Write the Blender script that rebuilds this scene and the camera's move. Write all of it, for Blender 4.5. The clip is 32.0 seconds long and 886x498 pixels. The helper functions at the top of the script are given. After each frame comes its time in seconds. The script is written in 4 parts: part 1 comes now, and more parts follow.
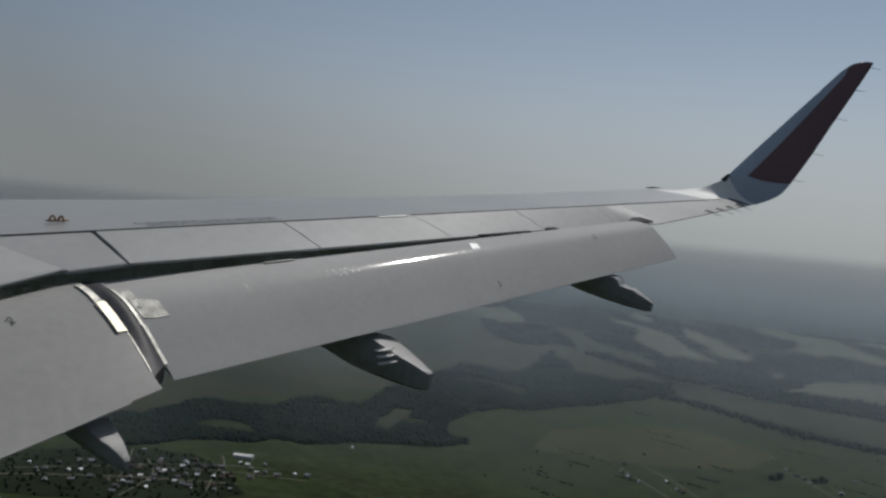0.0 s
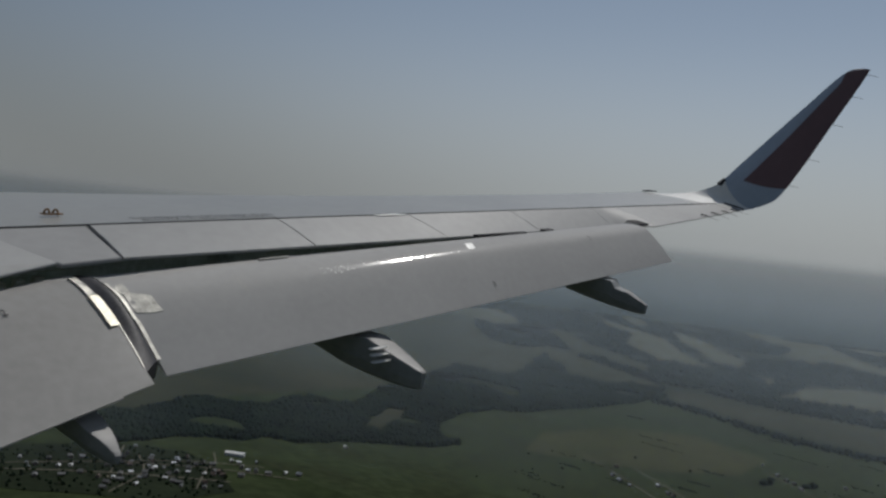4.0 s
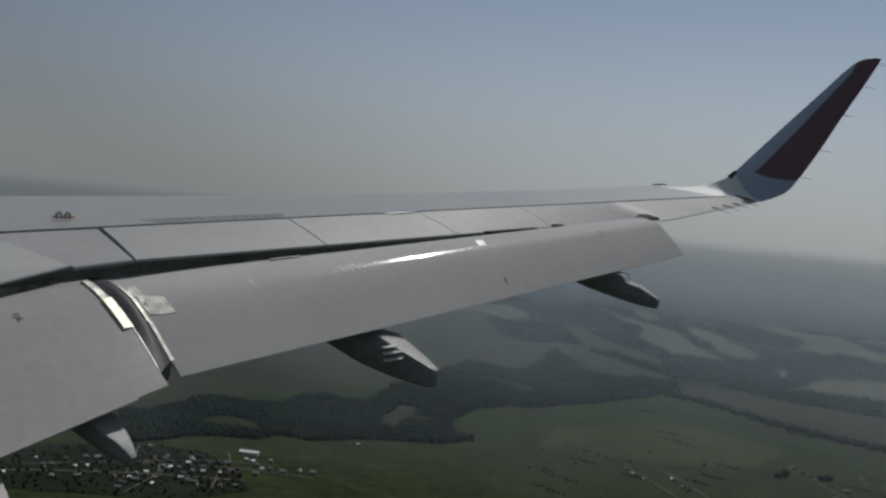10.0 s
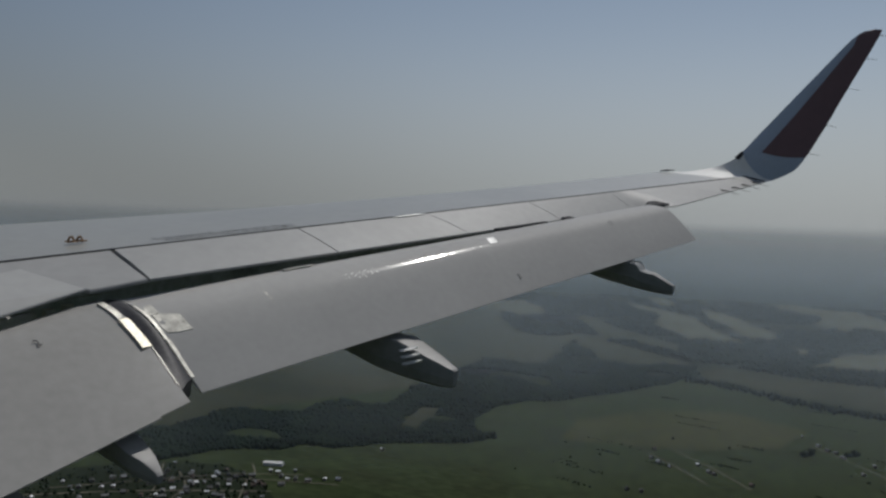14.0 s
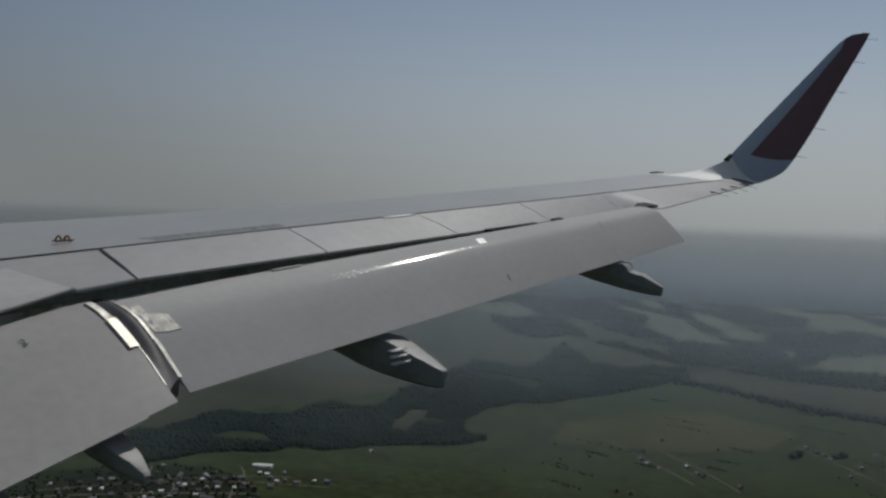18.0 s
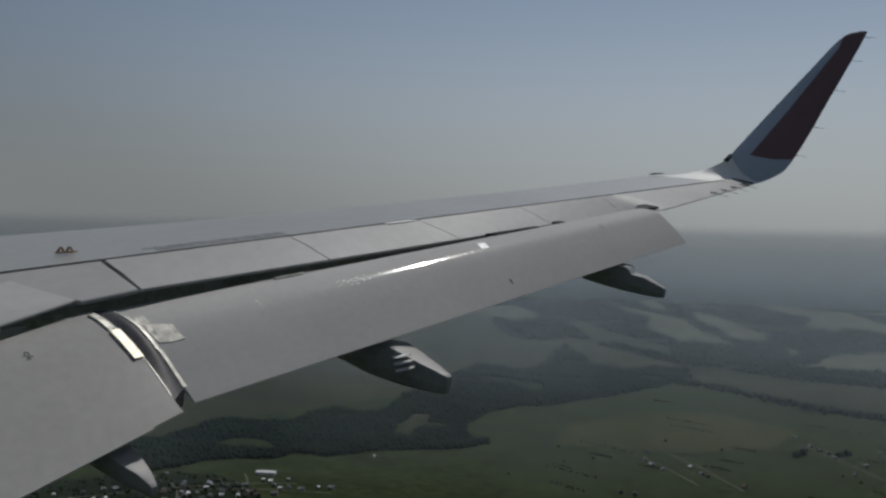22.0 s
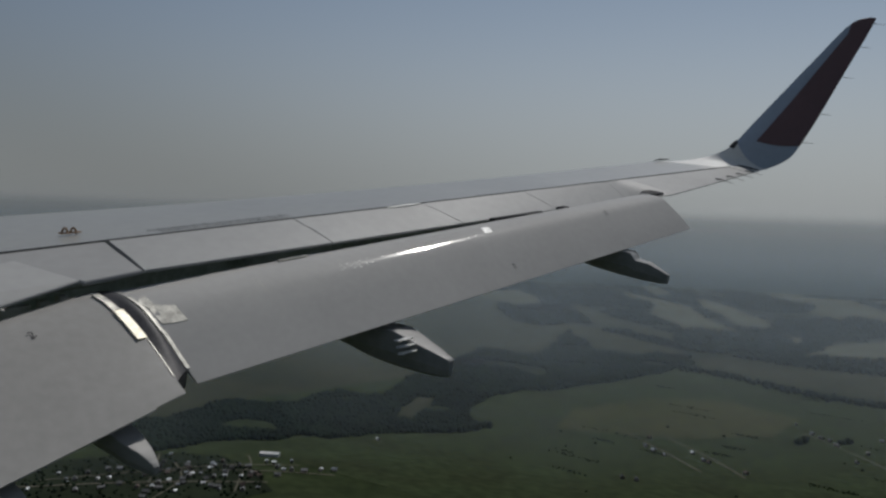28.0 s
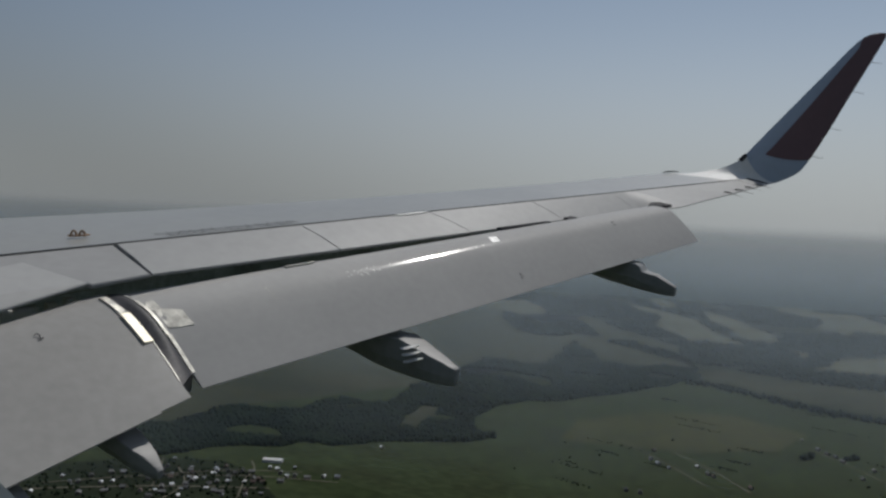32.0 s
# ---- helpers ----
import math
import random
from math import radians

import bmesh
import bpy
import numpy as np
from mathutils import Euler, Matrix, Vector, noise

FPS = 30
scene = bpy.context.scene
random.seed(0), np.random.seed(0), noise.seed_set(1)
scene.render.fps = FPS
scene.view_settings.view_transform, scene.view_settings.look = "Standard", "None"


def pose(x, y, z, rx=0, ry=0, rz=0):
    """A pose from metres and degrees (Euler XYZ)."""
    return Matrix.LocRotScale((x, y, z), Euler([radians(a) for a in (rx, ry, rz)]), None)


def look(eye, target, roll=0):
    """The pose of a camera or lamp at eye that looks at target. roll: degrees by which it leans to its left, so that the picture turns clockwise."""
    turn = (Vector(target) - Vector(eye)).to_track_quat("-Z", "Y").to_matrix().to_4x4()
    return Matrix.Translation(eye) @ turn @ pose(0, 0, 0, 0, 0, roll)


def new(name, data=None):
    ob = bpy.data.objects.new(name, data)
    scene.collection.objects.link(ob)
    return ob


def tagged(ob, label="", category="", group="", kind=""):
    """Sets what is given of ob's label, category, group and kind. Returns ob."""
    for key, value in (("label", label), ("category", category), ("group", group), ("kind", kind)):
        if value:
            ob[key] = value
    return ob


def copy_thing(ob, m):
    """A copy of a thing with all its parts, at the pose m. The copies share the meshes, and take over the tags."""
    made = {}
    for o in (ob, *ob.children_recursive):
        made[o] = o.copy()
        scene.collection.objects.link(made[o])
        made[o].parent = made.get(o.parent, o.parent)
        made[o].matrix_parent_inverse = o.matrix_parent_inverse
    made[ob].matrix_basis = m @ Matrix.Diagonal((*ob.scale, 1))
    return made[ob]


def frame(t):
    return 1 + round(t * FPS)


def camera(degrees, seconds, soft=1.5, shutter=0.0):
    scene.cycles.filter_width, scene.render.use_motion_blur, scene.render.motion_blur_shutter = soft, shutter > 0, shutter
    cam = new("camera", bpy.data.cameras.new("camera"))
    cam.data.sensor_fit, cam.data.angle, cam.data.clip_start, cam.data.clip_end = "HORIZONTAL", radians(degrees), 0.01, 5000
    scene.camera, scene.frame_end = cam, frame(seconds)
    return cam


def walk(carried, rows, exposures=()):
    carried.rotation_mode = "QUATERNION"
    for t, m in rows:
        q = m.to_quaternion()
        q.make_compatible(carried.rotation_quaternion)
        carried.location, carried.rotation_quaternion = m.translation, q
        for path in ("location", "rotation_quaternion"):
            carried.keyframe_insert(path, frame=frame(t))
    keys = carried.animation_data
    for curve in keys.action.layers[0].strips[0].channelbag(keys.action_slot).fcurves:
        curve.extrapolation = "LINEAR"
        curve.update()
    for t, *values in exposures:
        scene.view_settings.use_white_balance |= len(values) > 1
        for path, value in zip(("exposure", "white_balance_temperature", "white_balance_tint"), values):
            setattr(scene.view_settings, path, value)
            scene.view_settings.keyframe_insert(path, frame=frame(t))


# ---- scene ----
cam = camera(54.84, 32.0, soft=2.6)
PATH = [
    (0, (1.654, -4.754, 1.091), (19.416, 4.424, 0.579), 5.59),
    (0.5, (1.653, -4.757, 1.088), (19.387, 4.478, 0.631), 6.10),
    (1, (1.650, -4.760, 1.080), (19.460, 4.329, 0.645), 6.82),
    (1.5, (1.658, -4.766, 1.083), (19.453, 4.349, 0.584), 6.68),
    (2, (1.660, -4.753, 1.066), (19.523, 4.232, 0.636), 6.93),
    (2.5, (1.666, -4.763, 1.075), (19.459, 4.355, 0.595), 7.01),
    (3, (1.658, -4.769, 1.088), (19.502, 4.250, 0.599), 7.23),
    (3.5, (1.660, -4.758, 1.078), (19.500, 4.271, 0.628), 6.62),
    (5.5, (1.658, -4.740, 1.090), (19.450, 4.380, 0.548), 6.40),
    (6, (1.660, -4.752, 1.083), (19.450, 4.375, 0.578), 6.49),
    (6.5, (1.663, -4.735, 1.082), (19.463, 4.369, 0.570), 6.48),
    (7, (1.661, -4.750, 1.087), (19.428, 4.420, 0.585), 6.31),
    (7.5, (1.660, -4.756, 1.084), (19.452, 4.369, 0.650), 6.69),
    (8, (1.663, -4.754, 1.081), (19.438, 4.400, 0.577), 6.70),
    (8.5, (1.665, -4.744, 1.083), (19.394, 4.496, 0.545), 6.29),
    (9, (1.661, -4.759, 1.099), (19.462, 4.342, 0.532), 6.02),
    (9.5, (1.666, -4.741, 1.083), (19.442, 4.406, 0.516), 6.08),
    (10, (1.661, -4.743, 1.086), (19.367, 4.537, 0.494), 5.61),
    (10.5, (1.671, -4.721, 1.076), (19.161, 4.956, 0.392), 5.39),
    (11, (1.665, -4.730, 1.079), (19.236, 4.801, 0.416), 5.50),
    (11.5, (1.670, -4.741, 1.086), (19.288, 4.697, 0.358), 5.45),
    (12, (1.662, -4.747, 1.085), (19.362, 4.535, 0.341), 5.76),
    (12.5, (1.667, -4.754, 1.090), (19.468, 4.337, 0.404), 5.85),
    (13, (1.670, -4.720, 1.077), (19.137, 5.000, 0.438), 2.73),
    (13.5, (1.661, -4.724, 1.089), (19.226, 4.826, 0.565), 2.76),
    (14, (1.662, -4.732, 1.089), (19.252, 4.766, 0.477), 1.96),
    (14.5, (1.667, -4.737, 1.097), (19.360, 4.561, 0.398), 2.14),
    (16.5, (1.666, -4.735, 1.087), (19.390, 4.515, 0.524), 1.90),
    (17, (1.660, -4.748, 1.084), (19.405, 4.463, 0.557), 2.06),
    (17.5, (1.658, -4.754, 1.087), (19.381, 4.492, 0.462), 1.90),
    (18, (1.666, -4.739, 1.073), (19.365, 4.558, 0.520), 2.10),
    (18.5, (1.670, -4.744, 1.080), (19.306, 4.667, 0.453), 2.04),
    (19, (1.670, -4.743, 1.087), (19.305, 4.671, 0.465), 2.23),
    (19.5, (1.675, -4.743, 1.080), (19.205, 4.857, 0.333), 1.62),
    (20, (1.668, -4.743, 1.085), (19.347, 4.590, 0.527), 1.61),
    (20.5, (1.670, -4.734, 1.079), (19.288, 4.717, 0.547), 1.33),
    (21, (1.659, -4.742, 1.073), (19.288, 4.690, 0.548), 1.17),
    (21.5, (1.669, -4.718, 1.076), (19.270, 4.763, 0.531), 1.11),
    (22, (1.657, -4.720, 1.088), (19.356, 4.583, 0.624), 1.20),
    (22.5, (1.669, -4.715, 1.082), (19.317, 4.678, 0.519), 0.84),
    (23, (1.665, -4.729, 1.085), (19.339, 4.611, 0.447), 1.16),
    (23.5, (1.657, -4.727, 1.076), (19.358, 4.567, 0.513), 1.43),
    (24, (1.661, -4.740, 1.080), (19.370, 4.529, 0.385), 1.41),
    (24.5, (1.666, -4.747, 1.095), (19.405, 4.466, 0.457), 1.85),
    (25, (1.674, -4.749, 1.101), (19.398, 4.489, 0.391), 1.89),
    (25.5, (1.668, -4.729, 1.082), (19.344, 4.603, 0.415), 1.69),
    (27.5, (1.661, -4.739, 1.087), (19.351, 4.571, 0.446), 1.82),
    (28, (1.663, -4.730, 1.086), (19.307, 4.652, 0.250), 1.72),
    (28.5, (1.661, -4.738, 1.088), (19.260, 4.711, 0.097), 1.41),
    (29, (1.661, -4.745, 1.081), (19.260, 4.710, 0.136), 1.59),
    (29.5, (1.660, -4.740, 1.078), (19.238, 4.758, 0.180), 1.77),
    (30, (1.667, -4.731, 1.089), (19.288, 4.682, 0.143), 2.32),
    (30.5, (1.661, -4.720, 1.081), (19.258, 4.741, 0.185), 2.42),
    (31, (1.668, -4.728, 1.091), (19.245, 4.776, 0.244), 2.71),
    (31.5, (1.665, -4.718, 1.085), (19.248, 4.786, 0.356), 2.62),
    (32, (1.662, -4.727, 1.084), (19.232, 4.807, 0.446), 2.62),
]
EXPOSURE = [(0.0, -0.66), (1.0, -0.80), (6.0, -0.82), (9.0, -0.76), (13.0, -0.76), (17.0, -0.82), (21.0, -0.82), (24.0, -0.86), (28.0, -0.87), (30.0, -0.68), (32.0, -0.67)]
walk(cam, [(t, look(eye, target, roll)) for t, eye, target, roll in PATH], EXPOSURE)

# ---- world, sun, exposure ----
SUN_AZ, SUN_EL = 92.0, 57.8      # degrees, azimuth from +y towards +x
world = bpy.data.worlds.new("world")
scene.world = world
world.use_nodes = True
wn, wl = world.node_tree.nodes, world.node_tree.links
wn.clear()
sky = wn.new("ShaderNodeTexSky")
sky.sky_type, sky.sun_disc = "NISHITA", False
sky.sun_elevation, sky.sun_rotation = radians(SUN_EL), radians(SUN_AZ)
sky.altitude, sky.air_density, sky.dust_density, sky.ozone_density = 400, 1.0, 0.6, 2.5
# summer haze: the sky pales evenly towards the horizon
coord, parts_xyz = wn.new("ShaderNodeTexCoord"), wn.new("ShaderNodeSeparateXYZ")
wl.new(coord.outputs["Generated"], parts_xyz.inputs[0])
pale = wn.new("ShaderNodeMapRange")
pale.interpolation_type = "SMOOTHERSTEP"
pale.inputs["From Min"].default_value, pale.inputs["From Max"].default_value = -0.03, 0.36
pale.inputs["To Min"].default_value, pale.inputs["To Max"].default_value = 0.97, 0.30
wl.new(parts_xyz.outputs["Z"], pale.inputs["Value"])
veil = wn.new("ShaderNodeMix")
veil.data_type = "RGBA"
toward, glare = wn.new("ShaderNodeVectorMath"), wn.new("ShaderNodeMapRange")
toward.operation = "DOT_PRODUCT"
toward.inputs[1].default_value = (math.sin(radians(SUN_AZ)) * math.cos(radians(SUN_EL)), math.cos(radians(SUN_AZ)) * math.cos(radians(SUN_EL)), math.sin(radians(SUN_EL)))
glare.interpolation_type = "SMOOTHSTEP"
glare.inputs["From Min"].default_value, glare.inputs["From Max"].default_value = 0.34, 0.82
glare.inputs["To Min"].default_value, glare.inputs["To Max"].default_value = 0.60, 1.60
lit_veil = wn.new("ShaderNodeVectorMath")
lit_veil.operation = "SCALE"
hue, high = wn.new("ShaderNodeMix"), wn.new("ShaderNodeMapRange")
hue.data_type = "RGBA"
hue.inputs["A"].default_value, hue.inputs["B"].default_value = (8.1, 8.6, 8.75, 1), (7.1, 8.35, 9.7, 1)
high.interpolation_type = "SMOOTHSTEP"
high.inputs["From Min"].default_value, high.inputs["From Max"].default_value = 0.02, 0.30
wl.new(parts_xyz.outputs["Z"], high.inputs["Value"])
wl.new(high.outputs[0], hue.inputs["Factor"])
wl.new(hue.outputs["Result"], lit_veil.inputs[0])
wl.new(coord.outputs["Generated"], toward.inputs[0])
wl.new(toward.outputs["Value"], glare.inputs["Value"])
wl.new(glare.outputs[0], lit_veil.inputs["Scale"])
wl.new(lit_veil.outputs[0], veil.inputs["B"])
wl.new(pale.outputs[0], veil.inputs["Factor"])
wl.new(sky.outputs[0], veil.inputs["A"])
sky_bg = wn.new("ShaderNodeBackground")
sky_bg.inputs["Strength"].default_value = 0.07
sky_out = wn.new("ShaderNodeOutputWorld")
wl.new(veil.outputs["Result"], sky_bg.inputs["Color"])
wl.new(sky_bg.outputs[0], sky_out.inputs["Surface"])

sun = new("sun", bpy.data.lights.new("sun", "SUN"))
sun.data.energy, sun.data.angle, sun.data.color = 4.5, radians(0.5), (1.0, 0.97, 0.93)
az, el = radians(SUN_AZ), radians(SUN_EL)
sun_dir = Vector((math.sin(az) * math.cos(el), math.cos(az) * math.cos(el), math.sin(el)))
sun.matrix_world = look(sun_dir * 100, (0, 0, 0))


# ---- materials ----
def material(name, base, rough=0.5, metal=0.0, vary=0.12, scale=3.0, fine=40.0, bump=0.0, second=None, coat=0.0, objects=0.0, spec=0.5, stretch=(1, 1, 1), coat_rough=0.07):
    """Principled surface with variation at two scales, in metres."""
    m = bpy.data.materials.new(name)
    m.use_nodes = True
    n, l = m.node_tree.nodes, m.node_tree.links
    p = n["Principled BSDF"]
    p.inputs["Roughness"].default_value, p.inputs["Metallic"].default_value = rough, metal
    p.inputs["Coat Weight"].default_value = coat
    p.inputs["Specular IOR Level"].default_value = spec
    p.inputs["Coat Roughness"].default_value = coat_rough
    geo = n.new("ShaderNodeNewGeometry")
    big, small = n.new("ShaderNodeTexNoise"), n.new("ShaderNodeTexNoise")
    for tex, s in ((big, scale), (small, fine)):
        tex.inputs["Scale"].default_value, tex.inputs["Detail"].default_value = s, 5
        grain = n.new("ShaderNodeVectorMath")
        grain.operation = "MULTIPLY"
        grain.inputs[1].default_value = stretch
        l.new(geo.outputs["Position"], grain.inputs[0])
        l.new(grain.outputs[0], tex.inputs["Vector"])
    mix = n.new("ShaderNodeMix")
    mix.data_type = "RGBA"
    other = second or tuple(c * (1 - 2.2 * vary) for c in base)
    mix.inputs["A"].default_value, mix.inputs["B"].default_value = (*base, 1), (*other, 1)
    ramp = n.new("ShaderNodeMapRange")
    ramp.inputs["From Min"].default_value, ramp.inputs["From Max"].default_value = 0.35, 0.68
    l.new(big.outputs["Fac"], ramp.inputs["Value"])
    l.new(ramp.outputs[0], mix.inputs["Factor"])
    mul = n.new("ShaderNodeMix")
    mul.data_type, mul.blend_type = "RGBA", "MULTIPLY"
    mul.inputs["Factor"].default_value = 1.0
    tone = n.new("ShaderNodeMapRange")
    tone.inputs["To Min"].default_value, tone.inputs["To Max"].default_value = 1 - vary, 1 + vary
    tone.inputs["From Min"].default_value, tone.inputs["From Max"].default_value = 0.3, 0.7
    l.new(small.outputs["Fac"], tone.inputs["Value"])
    l.new(mix.outputs["Result"], mul.inputs["A"])
    l.new(tone.outputs[0], mul.inputs["B"])
    last = mul.outputs["Result"]
    if objects:
        info, hsv = n.new("ShaderNodeObjectInfo"), n.new("ShaderNodeHueSaturation")
        rnd = n.new("ShaderNodeMapRange")
        rnd.inputs["To Min"].default_value, rnd.inputs["To Max"].default_value = 1 - objects, 1 + objects
        l.new(info.outputs["Random"], rnd.inputs["Value"])
        l.new(rnd.outputs[0], hsv.inputs["Value"])
        l.new(last, hsv.inputs["Color"])
        last = hsv.outputs["Color"]
    l.new(last, p.inputs["Base Color"])
    if bump:
        b = n.new("ShaderNodeBump")
        b.inputs["Strength"].default_value, b.inputs["Distance"].default_value = bump, 0.05
        l.new(small.outputs["Fac"], b.inputs["Height"])
        l.new(b.outputs[0], p.inputs["Normal"])
    return m


PAINT = material("grey_wing_paint", (0.325, 0.325, 0.319), 0.5, 0.0, 0.04, 0.9, 9.0, spec=0.11)
SKIN = material("wing_skin_paint", (0.252, 0.247, 0.224), 0.45, 0.0, 0.05, 0.7, 7.0, spec=0.4, coat=0.4, coat_rough=0.18)
DULL_PAINT = material("dull_panel_paint", (0.265, 0.265, 0.262), 0.55, 0.0, 0.05, 0.9, 9.0, spec=0.3)
FLAP = material("flap_paint", (0.382, 0.373, 0.357), 0.6, 0.0, 0.03, 0.9, 14.0, coat=0.30, spec=0.03, coat_rough=0.095)
# darker copy of the flap paint: weaker light on the inboard flap, painted in
SHADED_FLAP = material("shaded_flap_paint", (0.283, 0.276, 0.262), 0.6, 0.0, 0.05, 0.7, 12.0, coat=0.25, spec=0.03, coat_rough=0.12)
FAIRING = material("fairing_paint", (0.245, 0.252, 0.252), 0.6, 0.0, 0.1, 1.5, 14.0, spec=0.2)
# lighter copy of the fairing paint, for the sunlit top
LIT_FAIRING = material("lit_fairing_paint", (0.27, 0.265, 0.255), 0.5, 0.0, 0.06, 1.5, 14.0, spec=0.25)
COVE = material("cove_primer", (0.46, 0.50, 0.54), 0.8, 0.0, 0.2, 2.0, 20.0)
SEAL = material("stained_seal_metal", (0.56, 0.54, 0.48), 0.45, 0.6, 0.28, 16.0, 60.0, bump=0.25, second=(0.24, 0.235, 0.22))
BRIGHT_SEAL = material("polished_seal_metal", (0.48, 0.455, 0.38), 0.5, 0.35, 0.3, 14.0, 60.0, second=(0.36, 0.33, 0.26))
DULL_SEAL = material("dull_seal_metal", (0.33, 0.325, 0.31), 0.5, 0.1, 0.25, 18.0, 80.0, second=(0.15, 0.15, 0.145))
PLATE = material("worn_plate", (0.50, 0.485, 0.435), 0.5, 0.3, 0.2, 14.0, 70.0)
RUBBER = material("black_rubber", (0.055, 0.055, 0.060), 0.5, 0.0, 0.2, 4.0, 40.0, spec=0.16)
WINGLET = material("winglet_blue_grey", (0.335, 0.39, 0.465), 0.4, 0.0, 0.04, 1.2, 9.0, coat=0.1)
RED = material("winglet_red", (0.14, 0.076, 0.078), 0.45, 0.0, 0.05, 1.2, 9.0)
WHITE = material("tip_white", (0.64, 0.64, 0.62), 0.5, 0.0, 0.04, 1.2, 9.0, spec=0.12)
GOLD = material("gold_chromate", (0.30, 0.17, 0.08), 0.4, 0.6, 0.2, 20.0, 90.0)
# black for markings and small fittings, and for shade painted into gaps
INK_SHADE = material("dark_marking_and_shade", (0.035, 0.035, 0.04), 0.7, 0.0, 0.2, 8.0, 60.0, spec=0.1)
DULL_INK = material("worn_marking", (0.12, 0.12, 0.12), 0.6, 0.0, 0.2, 8.0, 60.0)
# white for bare chips and for the sparkles and glints painted on the wing
CHIP_GLINT = material("chip_and_glint_white", (0.88, 0.87, 0.83), 0.5, 0.0, 0.15, 30.0, 90.0)
FADED = material("faded_marking", (0.225, 0.225, 0.212), 0.45, 0.0, 0.15, 8.0, 60.0)
WORN_LINE = material("worn_warning_paint", (0.225, 0.221, 0.202), 0.45, 0.0, 0.25, 8.0, 40.0, spec=0.4, coat=0.4, coat_rough=0.18)
GRASS = material("meadow", (0.026, 0.035, 0.015), 0.95, 0.0, 0.26, 0.015, 0.09, second=(0.018, 0.026, 0.010), spec=0.04, stretch=(1, 0.55, 1))
MEADOW = material("bright_meadow", (0.0255, 0.0360, 0.0155), 0.95, 0.0, 0.30, 0.017, 0.10, second=(0.021, 0.0265, 0.012), spec=0.04, stretch=(1, 0.55, 1))
HAY = material("hay_field", (0.066, 0.068, 0.045), 0.95, 0.0, 0.12, 0.006, 0.03, second=(0.048, 0.051, 0.034), spec=0.04, stretch=(1, 0.4, 1))
DULL = material("dull_field", (0.034, 0.036, 0.021), 0.95, 0.0, 0.18, 0.008, 0.04, second=(0.024, 0.028, 0.016), spec=0.04, stretch=(1, 0.4, 1))
BROWN = material("worn_ground", (0.032, 0.034, 0.018), 0.95, 0.0, 0.15, 0.006, 0.05, spec=0.04)
# meadow with the brown of a window reflection put into its colour
REFLECTION_TINT = material("reflection_tinted_meadow", (0.042, 0.044, 0.021), 0.95, 0.0, 0.2, 0.007, 0.05, second=(0.030, 0.037, 0.015), spec=0.04)
WOOD_FLOOR = material("wood_floor", (0.016, 0.022, 0.012), 0.95, 0.0, 0.2, 0.01, 0.1, spec=0.04)
LEAF = material("woodland", (0.012, 0.021, 0.011), 0.95, 0.0, 0.3, 0.02, 0.2, second=(0.008, 0.013, 0.008), spec=0.04)
LEAF_LIGHT = material("garden_foliage", (0.024, 0.036, 0.014), 0.9, 0.0, 0.25, 0.05, 0.5, spec=0.04)
BARK = material("bark", (0.10, 0.075, 0.05), 0.9, 0.0, 0.2, 1.0, 8.0)
TRACK = material("dirt_road", (0.125, 0.115, 0.09), 0.95, 0.0, 0.15, 0.05, 0.4, spec=0.04)
WALL = material("house_wall", (0.17, 0.155, 0.13), 0.85, 0.0, 0.2, 0.4, 3.0, objects=0.6, spec=0.1)
TIN = material("tin_roof", (0.17, 0.185, 0.205), 0.65, 0.0, 0.2, 0.4, 3.0, objects=0.7)
ZINC = material("bright_zinc_roof", (0.62, 0.63, 0.64), 0.5, 0.0, 0.1, 0.4, 3.0, objects=0.3)
SLATE = material("slate_roof", (0.11, 0.11, 0.11), 0.8, 0.0, 0.2, 0.4, 3.0, objects=0.6, spec=0.2)
RUST = material("red_roof", (0.095, 0.07, 0.058), 0.7, 0.0, 0.2, 0.4, 3.0, objects=0.4, spec=0.2)
PANE = material("house_pane", (0.03, 0.04, 0.05), 0.1, 0.0, 0.1)
WHITE_WALL = material("white_barn", (0.5, 0.5, 0.49), 0.8, 0.0, 0.1, 0.2, 2.0)


# ---- mesh helpers ----
def mesh_ob(name, verts, faces, mat, parent=None, label="", smooth=False):
    me = bpy.data.meshes.new(name)
    me.from_pydata([tuple(v) for v in verts], [], faces)
    me.materials.append(mat)
    if smooth:
        me.polygons.foreach_set("use_smooth", [True] * len(me.polygons))
    me.update()
    ob = new(name, me)
    if parent is not None:
        ob.parent = parent
    if label:
        tagged(ob, label)
    return ob


def part(name, bm, mat, parent, label="", smooth=False):
    bmesh.ops.recalc_face_normals(bm, faces=bm.faces)
    me = bpy.data.meshes.new(name)
    bm.to_mesh(me)
    bm.free()
    me.materials.append(mat)
    if smooth:
        me.polygons.foreach_set("use_smooth", [True] * len(me.polygons))
        me.set_sharp_from_angle(angle=radians(32))
    ob = new(name, me)
    ob.parent = parent
    if label:
        tagged(ob, label)
    return ob


def spline(pts, n):
    """n points along a Catmull-Rom curve through pts."""
    p = [Vector(v) for v in pts]
    p = [p[0] * 2 - p[1]] + p + [p[-1] * 2 - p[-2]]
    out, segs = [], len(p) - 3
    for i in range(n):
        s = i / (n - 1) * segs
        k = min(int(s), segs - 1)
        f = s - k
        a, b, c, d = p[k:k + 4]
        out.append(0.5 * (2 * b + (c - a) * f + (2 * a - 5 * b + 4 * c - d) * f * f + (3 * b - a - 3 * c + d) * f ** 3))
    return out


